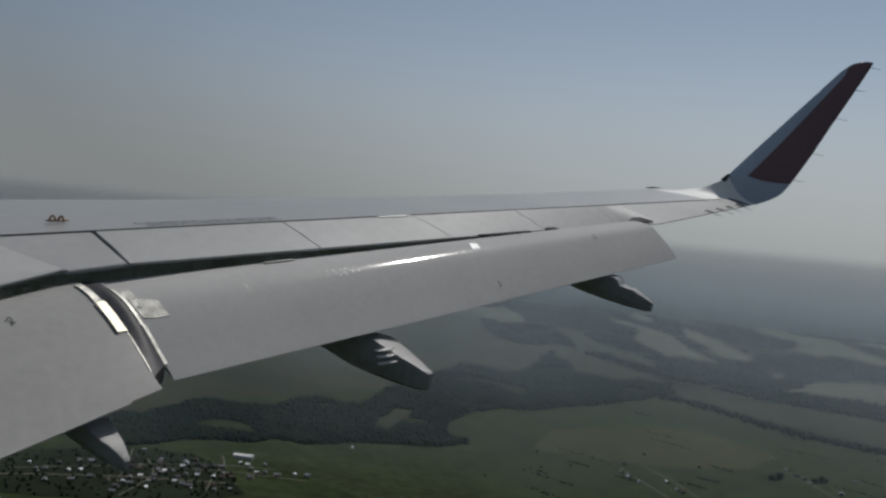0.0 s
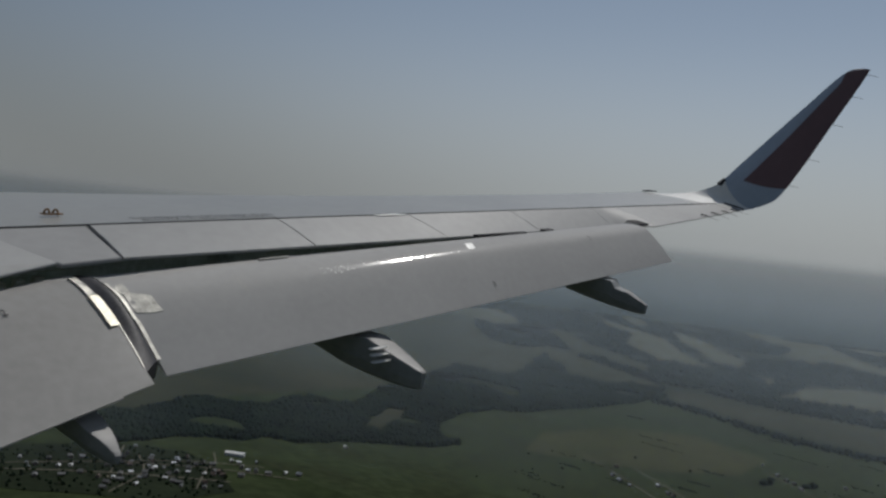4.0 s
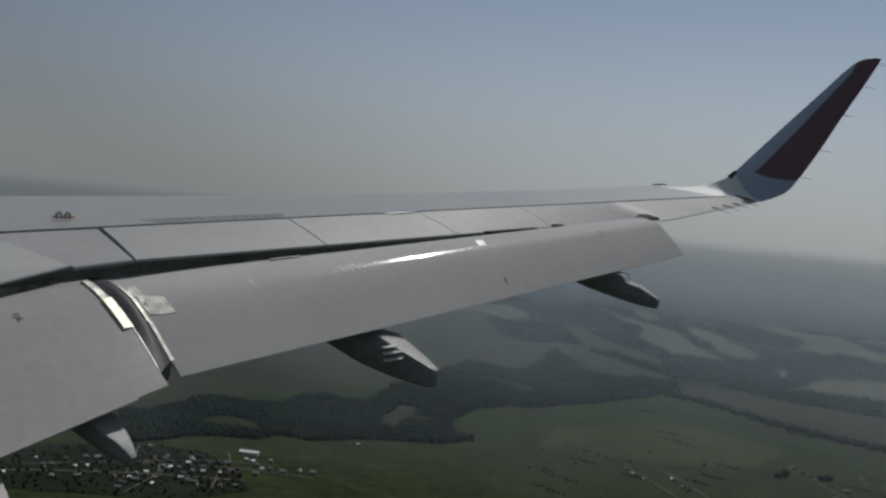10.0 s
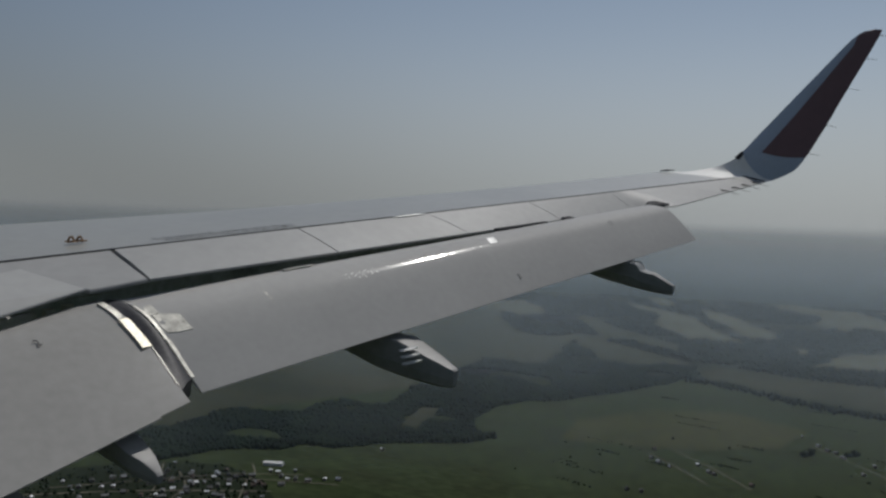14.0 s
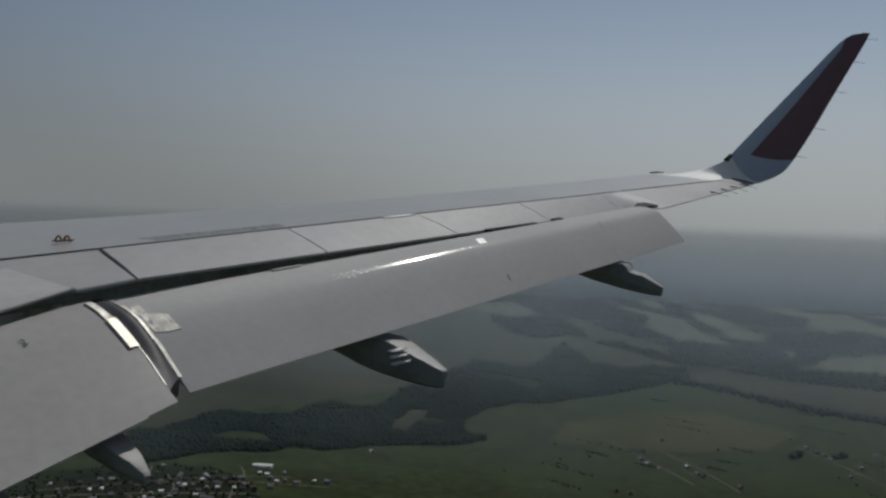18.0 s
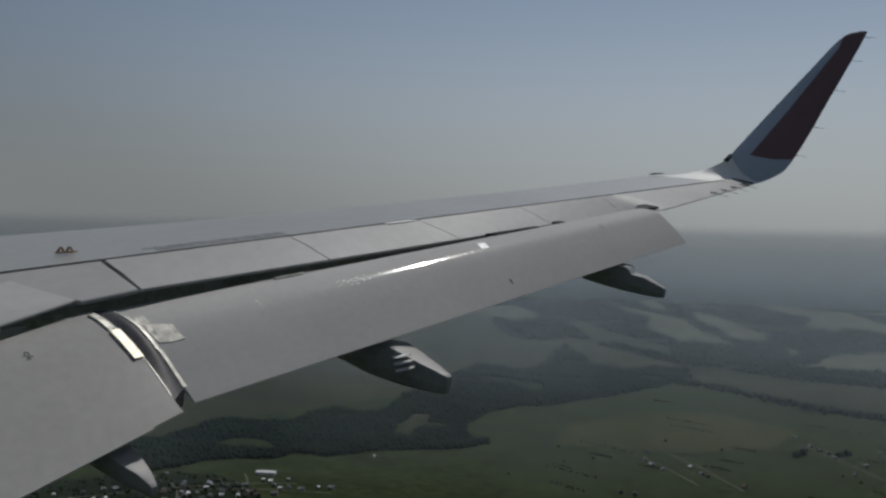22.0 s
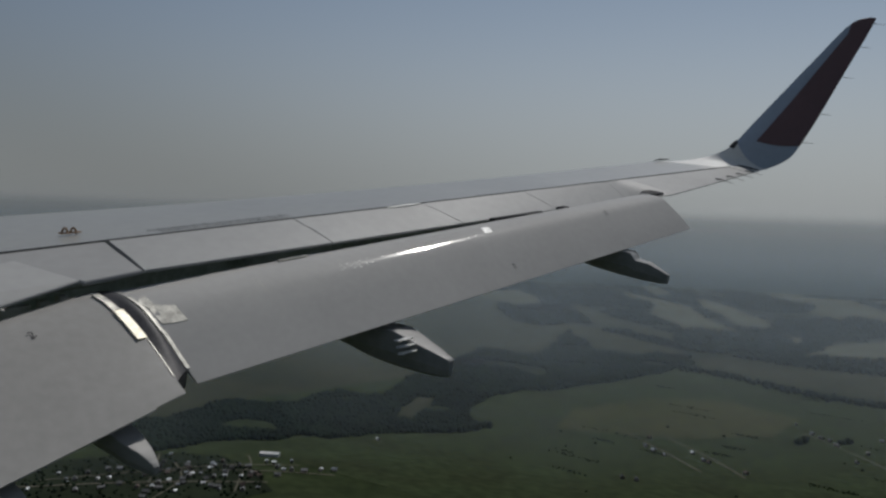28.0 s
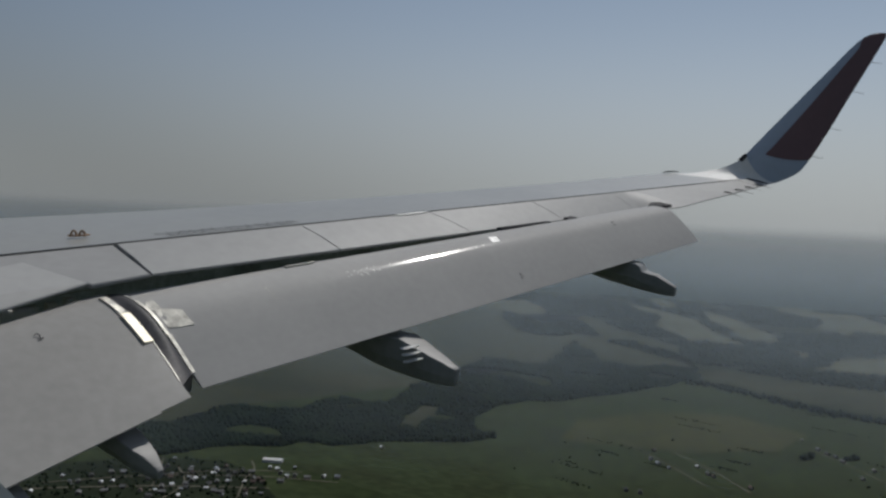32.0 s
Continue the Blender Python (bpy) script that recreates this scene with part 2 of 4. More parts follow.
def loft(rings, closed=True, caps=True):
    """A skin over rings of equal length."""
    bm = bmesh.new()
    rows = [[bm.verts.new(v) for v in ring] for ring in rings]
    m = len(rows[0])
    for a, b in zip(rows, rows[1:]):
        for i in range(m if closed else m - 1):
            j = (i + 1) % m
            bm.faces.new((a[i], a[j], b[j], b[i]))
    if caps and closed:
        bm.faces.new(rows[0])
        bm.faces.new(list(reversed(rows[-1])))
    return bm


def slab(outline, thick):
    """A plate under an outline of 3D corners (its top), with slightly rounded rim."""
    bm = bmesh.new()
    top = [bm.verts.new(v) for v in outline]
    low = [bm.verts.new(Vector(v) - Vector((0, 0, thick))) for v in outline]
    bm.faces.new(top)
    bm.faces.new(list(reversed(low)))
    for i in range(len(top)):
        j = (i + 1) % len(top)
        bm.faces.new((top[j], top[i], low[i], low[j]))
    bmesh.ops.recalc_face_normals(bm, faces=bm.faces)
    rim = [e for e in bm.edges if e.verts[0] in top and e.verts[1] in top]
    bmesh.ops.bevel(bm, geom=rim, offset=min(0.008, thick * 0.3), segments=1, affect="EDGES")
    return bm


def box_bm(x0, x1, y0, y1, z0, z1):
    bm = bmesh.new()
    bmesh.ops.create_cube(bm, size=1, matrix=Matrix.Translation(((x0 + x1) / 2, (y0 + y1) / 2, (z0 + z1) / 2)) @ Matrix.Diagonal((x1 - x0, y1 - y0, z1 - z0, 1)))
    return bm


def tube(path, radius, sides=8):
    """A round rod along a list of points; radius may be a list."""
    rings = []
    pts = [Vector(p) for p in path]
    for i, p in enumerate(pts):
        d = (pts[min(i + 1, len(pts) - 1)] - pts[max(i - 1, 0)]).normalized()
        q = d.to_track_quat("Z", "Y")
        r = radius[i] if isinstance(radius, (list, tuple)) else radius
        rings.append([p + q @ Vector((r * math.cos(a), r * math.sin(a), 0)) for a in (2 * math.pi * k / sides for k in range(sides))])
    return loft(rings)


# ---- the wing, in the aeroplane's own axes: x outboard, y ahead, z up ----
ATTITUDE = Matrix(((0.99792, 0.0, -0.06447, 0), (-0.00917, 0.98984, -0.14189, 0), (0.06381, 0.14219, 0.98778, 0), (0, 0, 0, 1)))
wing = tagged(new("aeroplane_wing"), "grey airliner wing with lowered flaps and an upturned red winglet", "aeroplane wing")
wing.matrix_world = ATTITUDE


def hinge(x):
    return Vector((x, 1.15 - 0.30 * (x - 6.4), 0.188 + 0.1025 * (x - 6.4)))


def crest_z(x):
    return 0.0571 + 0.0898 * (x - 6.4) + 0.002 * (x - 6.4) ** 2


def lead(x):
    return Vector((x, 4.05 - 0.445 * (x - 6.4), crest_z(x) - 0.36 + 0.010 * (x - 6.4)))


def wing_ring(x):
    h, le = hinge(x), lead(x)
    cy = 2.9 - 0.36 * (x - 6.4)
    cz = crest_z(x)
    deep = 0.52 - 0.036 * (x - 6.4)
    mid = Vector((x, (h.y + cy) / 2, (h.z + cz) / 2 + 0.012))
    up = spline([h, mid, (x, cy, cz), (x, (cy + le.y) / 2 + 0.08, cz - 0.12), (x, le.y - 0.03, le.z + 0.09), le], 22)
    low = spline([le, (x, le.y - 0.15, le.z - 0.10), (x, cy, cz - deep), (x, h.y + 0.1, h.z - deep * 0.75), (x, h.y, h.z - deep * 0.6)], 12)
    return up + low[1:]


stations = [1.4 + i * 0.5 for i in range(30)] + [16.32]
part("wing_box", loft([wing_ring(x) for x in stations]), SKIN, wing, "pale grey painted wing skin", True)

# thin joint strip along the rear spar, in front of the spoilers
seam = [(hinge(x) + Vector((0, 0.008, 0.002)), w) for x, w in ((1.5, 0.010), (6.4, 0.008), (9.0, 0.005), (12.0, 0.004), (13.72, 0.002), (13.76, 0.012), (16.6, 0.012))]
part("rear_spar_seam", loft([[p + Vector((0, -w, -0.004)), p + Vector((0, w, -0.004)), p + Vector((0, w, 0.003)), p + Vector((0, -w, 0.003))] for p, w in seam]), INK_SHADE, wing, "dark sealant line")


def sp_te(x):
    return Vector((x, 0.60 - 0.275 * (x - 6.4), 0.062 + 0.0955 * (x - 6.4)))


HX = (6.56, 8.29, 9.90, 11.53, 13.15)
TX = (6.50, 8.31, 10.04, 11.63, 13.17)
for i in range(4):
    g0, g1 = (0.012, 0.007, 0.006, 0.006, 0.003)[i:i + 2]
    a, b = hinge(HX[i] + g0), hinge(HX[i + 1] - g1)
    c, d = sp_te(TX[i + 1] - g1), sp_te(TX[i] + g0)
    drop = Vector((0, -0.03, 0.004))
    rows = []
    for p, q in ((a + drop, d), (b + drop, c)):
        rows.append((p, q))
    rings = []
    for k in range(7):
        f = k / 6
        p, q = rows[0][0].lerp(rows[1][0], f), rows[0][1].lerp(rows[1][1], f)
        rings.append([p, p.lerp(q, 0.5) + Vector((0, 0, 0.008)), q, q - Vector((0, 0, 0.022)), p.lerp(q, 0.5) - Vector((0, 0, 0.055)), p - Vector((0, 0, 0.07))])
    part("spoiler", loft(rings), PAINT, wing, "", True)
part("fixed_panel", slab([(3.5, 2.0, -0.11), (6.557, 1.10, 0.200), (6.498, 0.575, 0.0715), (6.05, 0.69, 0.008), (5.80, 1.13, 0.070), (3.5, 1.2, -0.20)], 0.03), DULL_PAINT, wing, "triangular fixed trailing panel")
part("spoiler", slab([(3.2, 1.16, -0.155), (5.785, 1.15, 0.108), (6.02, 0.703, 0.022), (3.2, 0.703, -0.44)], 0.02), PAINT, wing, "inboard spoiler panel")


def blade(le, te, thick, n=9):
    """An airfoil ring between a leading and a trailing point, thick across."""
    le, te, t = Vector(le), Vector(te), Vector(thick)
    up = [le.lerp(te, i / (n - 1)) + t * (2.6 * math.sqrt(max(i / (n - 1), 0)) * (1 - i / (n - 1))) * 0.5 for i in range(n)]
    low = [le.lerp(te, i / (n - 1)) - t * (2.6 * math.sqrt(max(i / (n - 1), 0)) * (1 - i / (n - 1))) * 0.5 for i in range(n)]
    return up + low[-2:0:-1]


# ---- flaps, hung a little behind and below the spoilers ----
EYE = Vector((1.78, -4.54, 1.64))
HUNG = Matrix.Translation(EYE) @ Matrix.Diagonal((0.955, 0.955, 0.955, 1)) @ Matrix.Translation(-EYE)


HUNG_IN = Matrix.Translation(EYE) @ Matrix.Diagonal((0.932, 0.932, 0.932, 1)) @ Matrix.Translation(-EYE)


def hang(bm, place=HUNG):
    bm.transform(place)
    return bm


def bulge(s):
    """How far the inboard flap's outer edge stands out, from leading (0) to trailing (1) edge."""
    return 0.09 if s < 0.58 else 0.045 * (1 + math.cos(math.pi * (s - 0.58) / 0.42))


def flap(name, prof_in, prof_out, x_in, x_out, thick, label, mat=FLAP, out=0.0, place=HUNG):
    top_in, top_out = spline(prof_in, 26), spline(prof_out, 26)
    rings = []
    for k in range(13):
        f = k / 12
        x = x_in + (x_out - x_in) * f
        up = [Vector((x + out * bulge(i / 25) * f ** 6, *a.lerp(b, f))) for i, (a, b) in enumerate(zip(top_in, top_out))]
        low = []
        for i, v in enumerate(up):
            s = i / 25
            low.append(v - Vector((0, 0.02 * (1 - s), thick * (1 - 0.5 * f) * (0.35 + 2.2 * s) * (1 - s) + 0.004)))
        rings.append(up + low[::-1])
    return part(name, hang(loft(rings), place), mat, wing, label, True)


OUT_IN = [(1.12, -0.29), (0.97, -0.195), (0.80, -0.174), (0.55, -0.232), (0.33, -0.362), (0.10, -0.542), (-0.083, -0.686)]
OUT_OUT = [(-1.30, 0.72), (-1.42, 0.79), (-1.56, 0.812), (-1.72, 0.790), (-1.86, 0.702), (-2.02, 0.580), (-2.158, 0.456)]
IN_OUT = [(1.30, -0.33), (1.18, -0.245), (1.02, -0.205), (0.77, -0.262), (0.42, -0.438), (0.10, -0.606), (-0.11, -0.717)]
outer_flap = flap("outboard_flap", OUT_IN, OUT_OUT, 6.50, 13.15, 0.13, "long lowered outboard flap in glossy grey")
inner_flap = flap("inboard_flap", [(y, z - 0.66) for y, z in IN_OUT], IN_OUT, 2.0, 6.36, 0.15, "lowered inboard flap in grey darkened for the weaker light on it", SHADED_FLAP, 1.0, HUNG_IN)


def flap_strip(name, prof, x0, x1, f0, f1, lift, mat, label, follow=0.0, place=HUNG):
    """A strip lying on a flap from the fraction f0 to f1 of its profile; follow bends it with the inboard edge."""
    pts = spline(prof, 121)
    rings = []
    for i in range(int(f0 * 120), int(f1 * 120) + 1):
        p, d = pts[i], follow * bulge(i / 120)
        rings.append([(x0 + d, p.x, p.y + lift), (x1 + d, p.x, p.y + lift), (x1 + d, p.x, p.y - 0.02), (x0 + d, p.x, p.y - 0.02)])
    return part(name, hang(loft(rings), place), mat, inner_flap if prof is IN_OUT else outer_flap, label, True)


flap_strip("end_seal", OUT_IN, 6.474, 6.512, 0.22, 0.40, 0.010, DULL_SEAL, "worn metal edge seal")
flap_strip("end_seal", OUT_IN, 6.472, 6.503, 0.403, 0.678, 0.014, PLATE, "worn metal edge seal")
flap_strip("end_seal", OUT_IN, 6.482, 6.518, 0.682, 0.905, 0.013, PLATE, "worn metal edge seal")
flap_strip("end_seal", IN_OUT, 6.275, 6.338, 0.36, 0.522, 0.006, SEAL, "stained metal edge seal", 1.0, HUNG_IN)
flap_strip("end_seal", IN_OUT, 6.268, 6.362, 0.525, 0.668, 0.012, BRIGHT_SEAL, "shiny stained metal edge seal", 1.0, HUNG_IN)
flap_strip("edge_strip", IN_OUT, 6.351, 6.361, 0.668, 0.875, 0.005, PLATE, "narrow bright metal edge", 1.0, HUNG_IN)
fill_a, fill_b = spline(IN_OUT, 41), spline(OUT_IN, 41)
rows = []
for i, (a, b) in list(enumerate(zip(fill_a, fill_b)))[3:37]:
    p, q = HUNG_IN @ Vector((6.35 + bulge(i / 40), a.x, a.y - 0.03)), HUNG @ Vector((6.492, b.x, b.y - 0.004))
    ring = []
    for k in range(11):
        f = k / 10
        ring.append(p.lerp(q, f) + Vector((0, 0, 0.035 * math.sin(math.pi * f) * f)))
    rows.append(ring + [q - Vector((0, 0, 0.12)), p - Vector((0, 0, 0.12))])
part("gap_filler", loft(rows), RUBBER, wing, "black rubber between the flaps", True)


def in_te(x, aft=0.0):
    """The inboard flap's trailing edge."""
    return Vector((x, -0.11 - 0.93 * aft, -0.717 - 0.66 * (6.36 - x) / 4.36 - 0.36 * aft))


# the stepped trailing edge: a thin tab inboard of the outer corner, a second one farther in
for x0, x1, aft in ((4.62, 6.07, 0.016), (2.0, 4.60, 0.032)):
    part("trailing_tab", hang(loft([[in_te(x, -0.05) + Vector((0, 0, 0.004)), in_te(x, aft), in_te(x, aft) - Vector((0, 0, 0.008)), in_te(x, -0.05) - Vector((0, 0, 0.03))] for x in (x0, (x0 + x1) / 2, x1)]), HUNG_IN), SHADED_FLAP, inner_flap, "thin trailing edge tab")
# pale brackets in the cove before the inboard flap
for x0, x1, y, z in ((5.55, 5.86, 1.02, -0.262), (5.93, 6.01, 1.01, -0.245), (6.08, 6.17, 1.0, -0.225)):
    bm = box_bm(x0, x1, y, y + 0.06, z - 0.05, z + 0.045)
    bmesh.ops.bevel(bm, geom=bm.edges[:], offset=0.008, segments=1, affect="EDGES")
    part("flap_bracket", bm, WHITE, wing, "pale bracket in the flap cove")


def flap_point(x, u, lift=0.0):
    """A place on the outboard flap's upper skin."""
    f = (x - 6.50) / 6.65
    a, b = spline(OUT_IN, 201), spline(OUT_OUT, 201)
    v = a[int(u * 200)].lerp(b[int(u * 200)], f)
    return Vector((x, v.x, v.y + lift))


def flap_patch(name, x0, x1, u0, u1, mat, label):
    rows = [[flap_point(x, u0 + (u1 - u0) * k / 4, 0.005) for k in range(5)] for x in (x0, (x0 + x1) / 2, x1)]
    part(name, hang(loft(rows, closed=False)), mat, outer_flap, label)


def flap_plate(name, corners, thick, mat, label):
    """A thin cornered sheet fixed to the flap's skin: corners of span and chord."""
    top = [flap_point(x, u, thick) for x, u in corners]
    part(name, hang(loft([top, [v - Vector((0, 0, thick + 0.004)) for v in top]])), mat, outer_flap, label)


flap_plate("repair_plate", [(6.506, 0.46), (6.545, 0.42), (6.605, 0.405), (6.600, 0.45), (6.592, 0.490), (6.528, 0.503)], 0.004, PLATE, "stained metal repair plate")
flap_plate("repair_plate", [(6.528, 0.508), (6.581, 0.497), (6.660, 0.517), (6.723, 0.537), (6.718, 0.597), (6.727, 0.645), (6.63, 0.645), (6.534, 0.636)], 0.006, PLATE, "stained metal repair plate with a clipped corner")
flap_plate("rub_plate", [(7.91, 0.240), (8.22, 0.240), (8.17, 0.285), (7.895, 0.285)], 0.016, PLATE, "small pale rub plate at the nose of the flap")
# metal plate; the sunlight it reflects is put in as white
flap_plate("gleam_plate", [(10.182, 0.365), (10.263, 0.385), (10.205, 0.475), (10.100, 0.475)], 0.004, CHIP_GLINT, "small metal plate with its gleam painted white")
# bare paint chips, their sparkle in the sun painted white
chips = random.Random(4)
for k in range(28):
    near = k < 19
    x, u, r = chips.uniform(8.24, 8.46) if near else chips.uniform(8.48, 8.64), chips.uniform(0.485, 0.565) if near else chips.uniform(0.475, 0.535), chips.uniform(0.004, 0.012)
    flap_patch("chip_sparkle", x, x + 2 * r, u, u + r * 0.8, CHIP_GLINT, "bright paint chip with its sparkle painted white")
# small sparkles along the flap's bend, painted as white flecks
for k in range(9):
    x = 8.75 + 0.15 * k + chips.uniform(-0.05, 0.05)
    flap_patch("chip_sparkle", x, x + 0.025, 0.488 + chips.uniform(-0.006, 0.006), 0.50, CHIP_GLINT, "bright paint chip with its sparkle painted white")


def lettering(text, size, place, along_span, normal, mat, label, hung=HUNG):
    """Flat painted characters on a surface."""
    cu = bpy.data.curves.new("lettering", "FONT")
    cu.body, cu.size, cu.extrude, cu.align_x = text, size, 0.001, "CENTER"
    tmp = bpy.data.objects.new("lettering", cu)
    me = bpy.data.meshes.new_from_object(tmp)
    bpy.data.objects.remove(tmp)
    me.materials.append(mat)
    ob = new("marking", me)
    ob.parent = inner_flap if hung is HUNG_IN else outer_flap
    z = Vector(normal).normalized()
    x = (Vector(along_span) - z * Vector(along_span).dot(z)).normalized()
    y = z.cross(x)
    m = Matrix((x, y, z)).transposed().to_4x4()
    m.translation = Vector(place) + z * 0.004
    ob.matrix_local = hung @ m
    return tagged(ob, label)


two_in = spline(IN_OUT, 201)[103]
lettering("2", 0.095, (5.69, two_in.x, two_in.y - 0.66 * 0.67 / 4.36 + 0.003), (1, 0.1, 0.15), (-0.14, -0.42, 0.9), INK_SHADE, "painted numeral two", HUNG_IN)
lettering("2", 0.085, flap_point(10.07, 0.865, 0.004), (1, -0.3, 0.17), (-0.31, -0.58, 0.76), DULL_INK, "painted numeral two")
lettering("2", 0.10, flap_point(11.96, 0.58, 0.004), (1, -0.3, 0.17), (-0.3, -0.51, 0.81), FADED, "faded painted numeral two")


def on_skin(x, ahead, lift=0.003):
    """A place on the wing's upper skin, ahead of the rear spar."""
    y = hinge(x).y + ahead
    ring = wing_ring(x)
    for p, q in zip(ring, ring[1:]):
        if p[1] <= y <= q[1]:
            return Vector((x, y, p[2] + (q[2] - p[2]) * (y - p[1]) / (q[1] - p[1]) + lift))


# two rows of worn words along the spar, not readable
for ahead, xs, n in ((0.10, 7.12, 12), (0.20, 7.08, 13)):
    for k in range(n):
        long = (0.07, 0.11, 0.06, 0.09)[k % 4]
        rings = []
        for x in (xs, xs + long):
            p, q = on_skin(x, ahead), on_skin(x, ahead + 0.06)
            rings.append([p, q, q - Vector((0, 0, 0.006)), p - Vector((0, 0, 0.006))])
        part("faded_lettering", loft(rings), WORN_LINE, wing, "worn unreadable warning line")
        xs += long + 0.025

# gold life-line eyes on the wing's upper skin
for k in (-1, 1):
    c = Vector((6.53 + 0.034 * k, 1.50 - 0.010 * k, 0.192))
    arc = [c + Vector((0.023 * math.cos(a), -0.007 * math.cos(a), 0.05 * math.sin(a))) for a in (math.pi * i / 10 for i in range(11))]
    part("life_line_eye", tube(arc, 0.009, 6), GOLD, wing, "gold-coloured metal eye", True)
part("eye_base", slab([(6.46, 1.545, 0.203), (6.60, 1.50, 0.213), (6.62, 1.46, 0.216), (6.47, 1.50, 0.204)], 0.012), GOLD, wing, "gold-coloured base plate")

# flap's outer end: shade of recesses painted as dark plates; small fin near the tip
part("recess_shade", slab([(13.08, -1.43, 0.800), (13.24, -1.42, 0.845), (13.38, -1.49, 0.862), (13.51, -1.65, 0.845), (13.36, -1.61, 0.826), (13.22, -1.52, 0.812)], 0.03), INK_SHADE, wing, "dark plate painted for the shade beside the aileron")
part("recess_shade", slab([(11.61, -0.84, 0.594), (11.75, -0.88, 0.612), (11.79, -0.95, 0.606), (11.65, -0.91, 0.588)], 0.03), INK_SHADE, wing, "dark plate painted for the shade behind the spoiler")
# shade of the gap between spoiler and flap, laid on as a dark strip
part("slot_shade", slab([sp_te(x) + Vector((0, dy, dz)) for x, dy, dz in ((10.44, 0.005, 0.012), (11.28, 0.005, 0.012), (11.30, -0.055, 0.018), (10.46, -0.055, 0.018))], 0.03), INK_SHADE, wing, "dark strip painted for the shade in the gap behind the spoiler")
part("fuel_vent_fin", tube([(16.28, -0.72, 1.172), (16.37, -0.80, 1.195), (16.47, -0.92, 1.215)], [0.008, 0.016, 0.006], 6), INK_SHADE, wing, "small dark fin")
# the dark cove behind the rear spar
part("flap_cove", loft([[hinge(x) + Vector((0, -0.02, -0.09)), hinge(x) + Vector((0, 0.05, -0.75 + 0.05 * (x - 6.4))), hinge(x) + Vector((0, 0.0, -0.75 + 0.05 * (x - 6.4))), hinge(x) + Vector((0, -0.06, -0.09))] for x in (2.0, 6.4, 10.0, 13.25)]), COVE, wing, "dark cove of the flaps")


# ---- aileron and wing tip ----
def ail_te(x):
    return Vector((x, -1.66 - 0.183 * (x - 13.3), 0.775 + 0.124 * (x - 13.3)))


def panel_te(x):
    """The fixed panel's edge: first in line with the spoilers, then with the aileron."""
    f = max(0.0, min(1.0, (x - 13.28) / 0.43))
    return sp_te(x).lerp(ail_te(x), f * f * (3 - 2 * f))


def trailing_piece(name, x0, x1, mat, label, edge=ail_te):
    rings = []
    for k in range(9):
        x = x0 + (x1 - x0) * k / 8
        p, q = hinge(x) + Vector((0, -0.03, 0.003)), edge(x)
        rings.append([p, p.lerp(q, 0.5) + Vector((0, 0, 0.012)), q, q - Vector((0, 0, 0.012)), p.lerp(q, 0.5) - Vector((0, 0, 0.06)), p - Vector((0, 0, 0.12))])
    return part(name, loft(rings), mat, wing, label, True)


trailing_piece("fixed_panel", 13.153, 13.71, PAINT, "fixed panel inboard of the aileron", panel_te)
aileron = trailing_piece("aileron", 13.715, 16.45, PAINT, "aileron")
trailing_piece("tip_trailing_edge", 16.47, 16.95, PAINT, "fixed trailing edge at the wing tip")


TIP_LE = [(16.30, -0.68, 1.135), (16.60, -1.12, 1.225), (16.82, -1.50, 1.36), (16.94, -1.74, 1.51), (17.005, -1.855, 1.655)]
TIP_TE = [(16.30, -2.20, 1.150), (16.58, -2.25, 1.183), (16.78, -2.30, 1.207), (16.88, -2.36, 1.230), (16.955, -2.42, 1.26)]
tip_rings = []
for k, (a, b) in enumerate(zip(spline(TIP_LE, 15), spline(TIP_TE, 15))):
    ring = blade(a, b, Vector((-0.03 * k / 14, 0, 0.08 - 0.05 * k / 14)), 13)
    for v in ring:
        c = (v.y - b.y) / (a.y - b.y)
        v.z -= (a.z - b.z) * 0.9 * (c - c ** 2.4) * (k / 14) ** 0.5
    tip_rings.append(ring)
part("wing_tip", loft(tip_rings), WHITE, wing, "pale wing tip curving upwards", True)
part("tip_vent", loft([[(x - w, y, z), (x, y + 0.01, z + 0.012), (x + w, y, z + 0.016), (x, y - 0.01, z - 0.01)] for x, y, z, w in ((16.80, -1.99, 1.262, 0.006), (16.825, -2.08, 1.256, 0.022), (16.845, -2.20, 1.246, 0.026), (16.85, -2.32, 1.228, 0.006))]), INK_SHADE, wing, "dark slot at the wing tip")
part("light_housing", loft([blade((16.955, -1.765, 1.565), (16.955, -1.85, 1.53), (0, 0, 0.02)), blade((17.01, -1.845, 1.672), (17.01, -1.90, 1.64), (-0.01, 0, 0.015))]), RUBBER, wing, "dark light housing", True)
WL_LE = [(17.01, -1.86, 1.665), (17.09, -1.895, 1.73), (17.20, -2.02, 1.95), (17.47, -2.48, 2.70), (17.66, -2.81, 3.23), (17.83, -3.11, 3.71), (17.895, -3.28, 3.885), (17.918, -3.45, 3.945)]
WL_TE = [(16.95, -2.41, 1.25), (17.00, -2.63, 1.39), (17.06, -2.80, 1.58), (17.27, -3.015, 2.15), (17.49, -3.21, 2.78), (17.73, -3.42, 3.44), (17.85, -3.52, 3.77), (17.92, -3.565, 3.945)]
les, tes = spline(WL_LE, 36), spline(WL_TE, 36)
winglet_rings = []
for k, (a, b) in enumerate(zip(les, tes)):
    ring = blade(a, b, Vector((-0.93, 0, 0.36)) * 0.11 * (a - b).length * min(1.0, 0.3 + 0.1 * k))
    for v in ring:
        c = (v.y - b.y) / (a.y - b.y)
        v.z -= (a.z - b.z) * 0.9 * (c - max(c, 0.0) ** 2.4) * max(0.0, 1 - k / 7)
    winglet_rings.append(ring)
winglet = part("winglet", loft(winglet_rings), WINGLET, wing, "blue-grey upturned winglet", True)
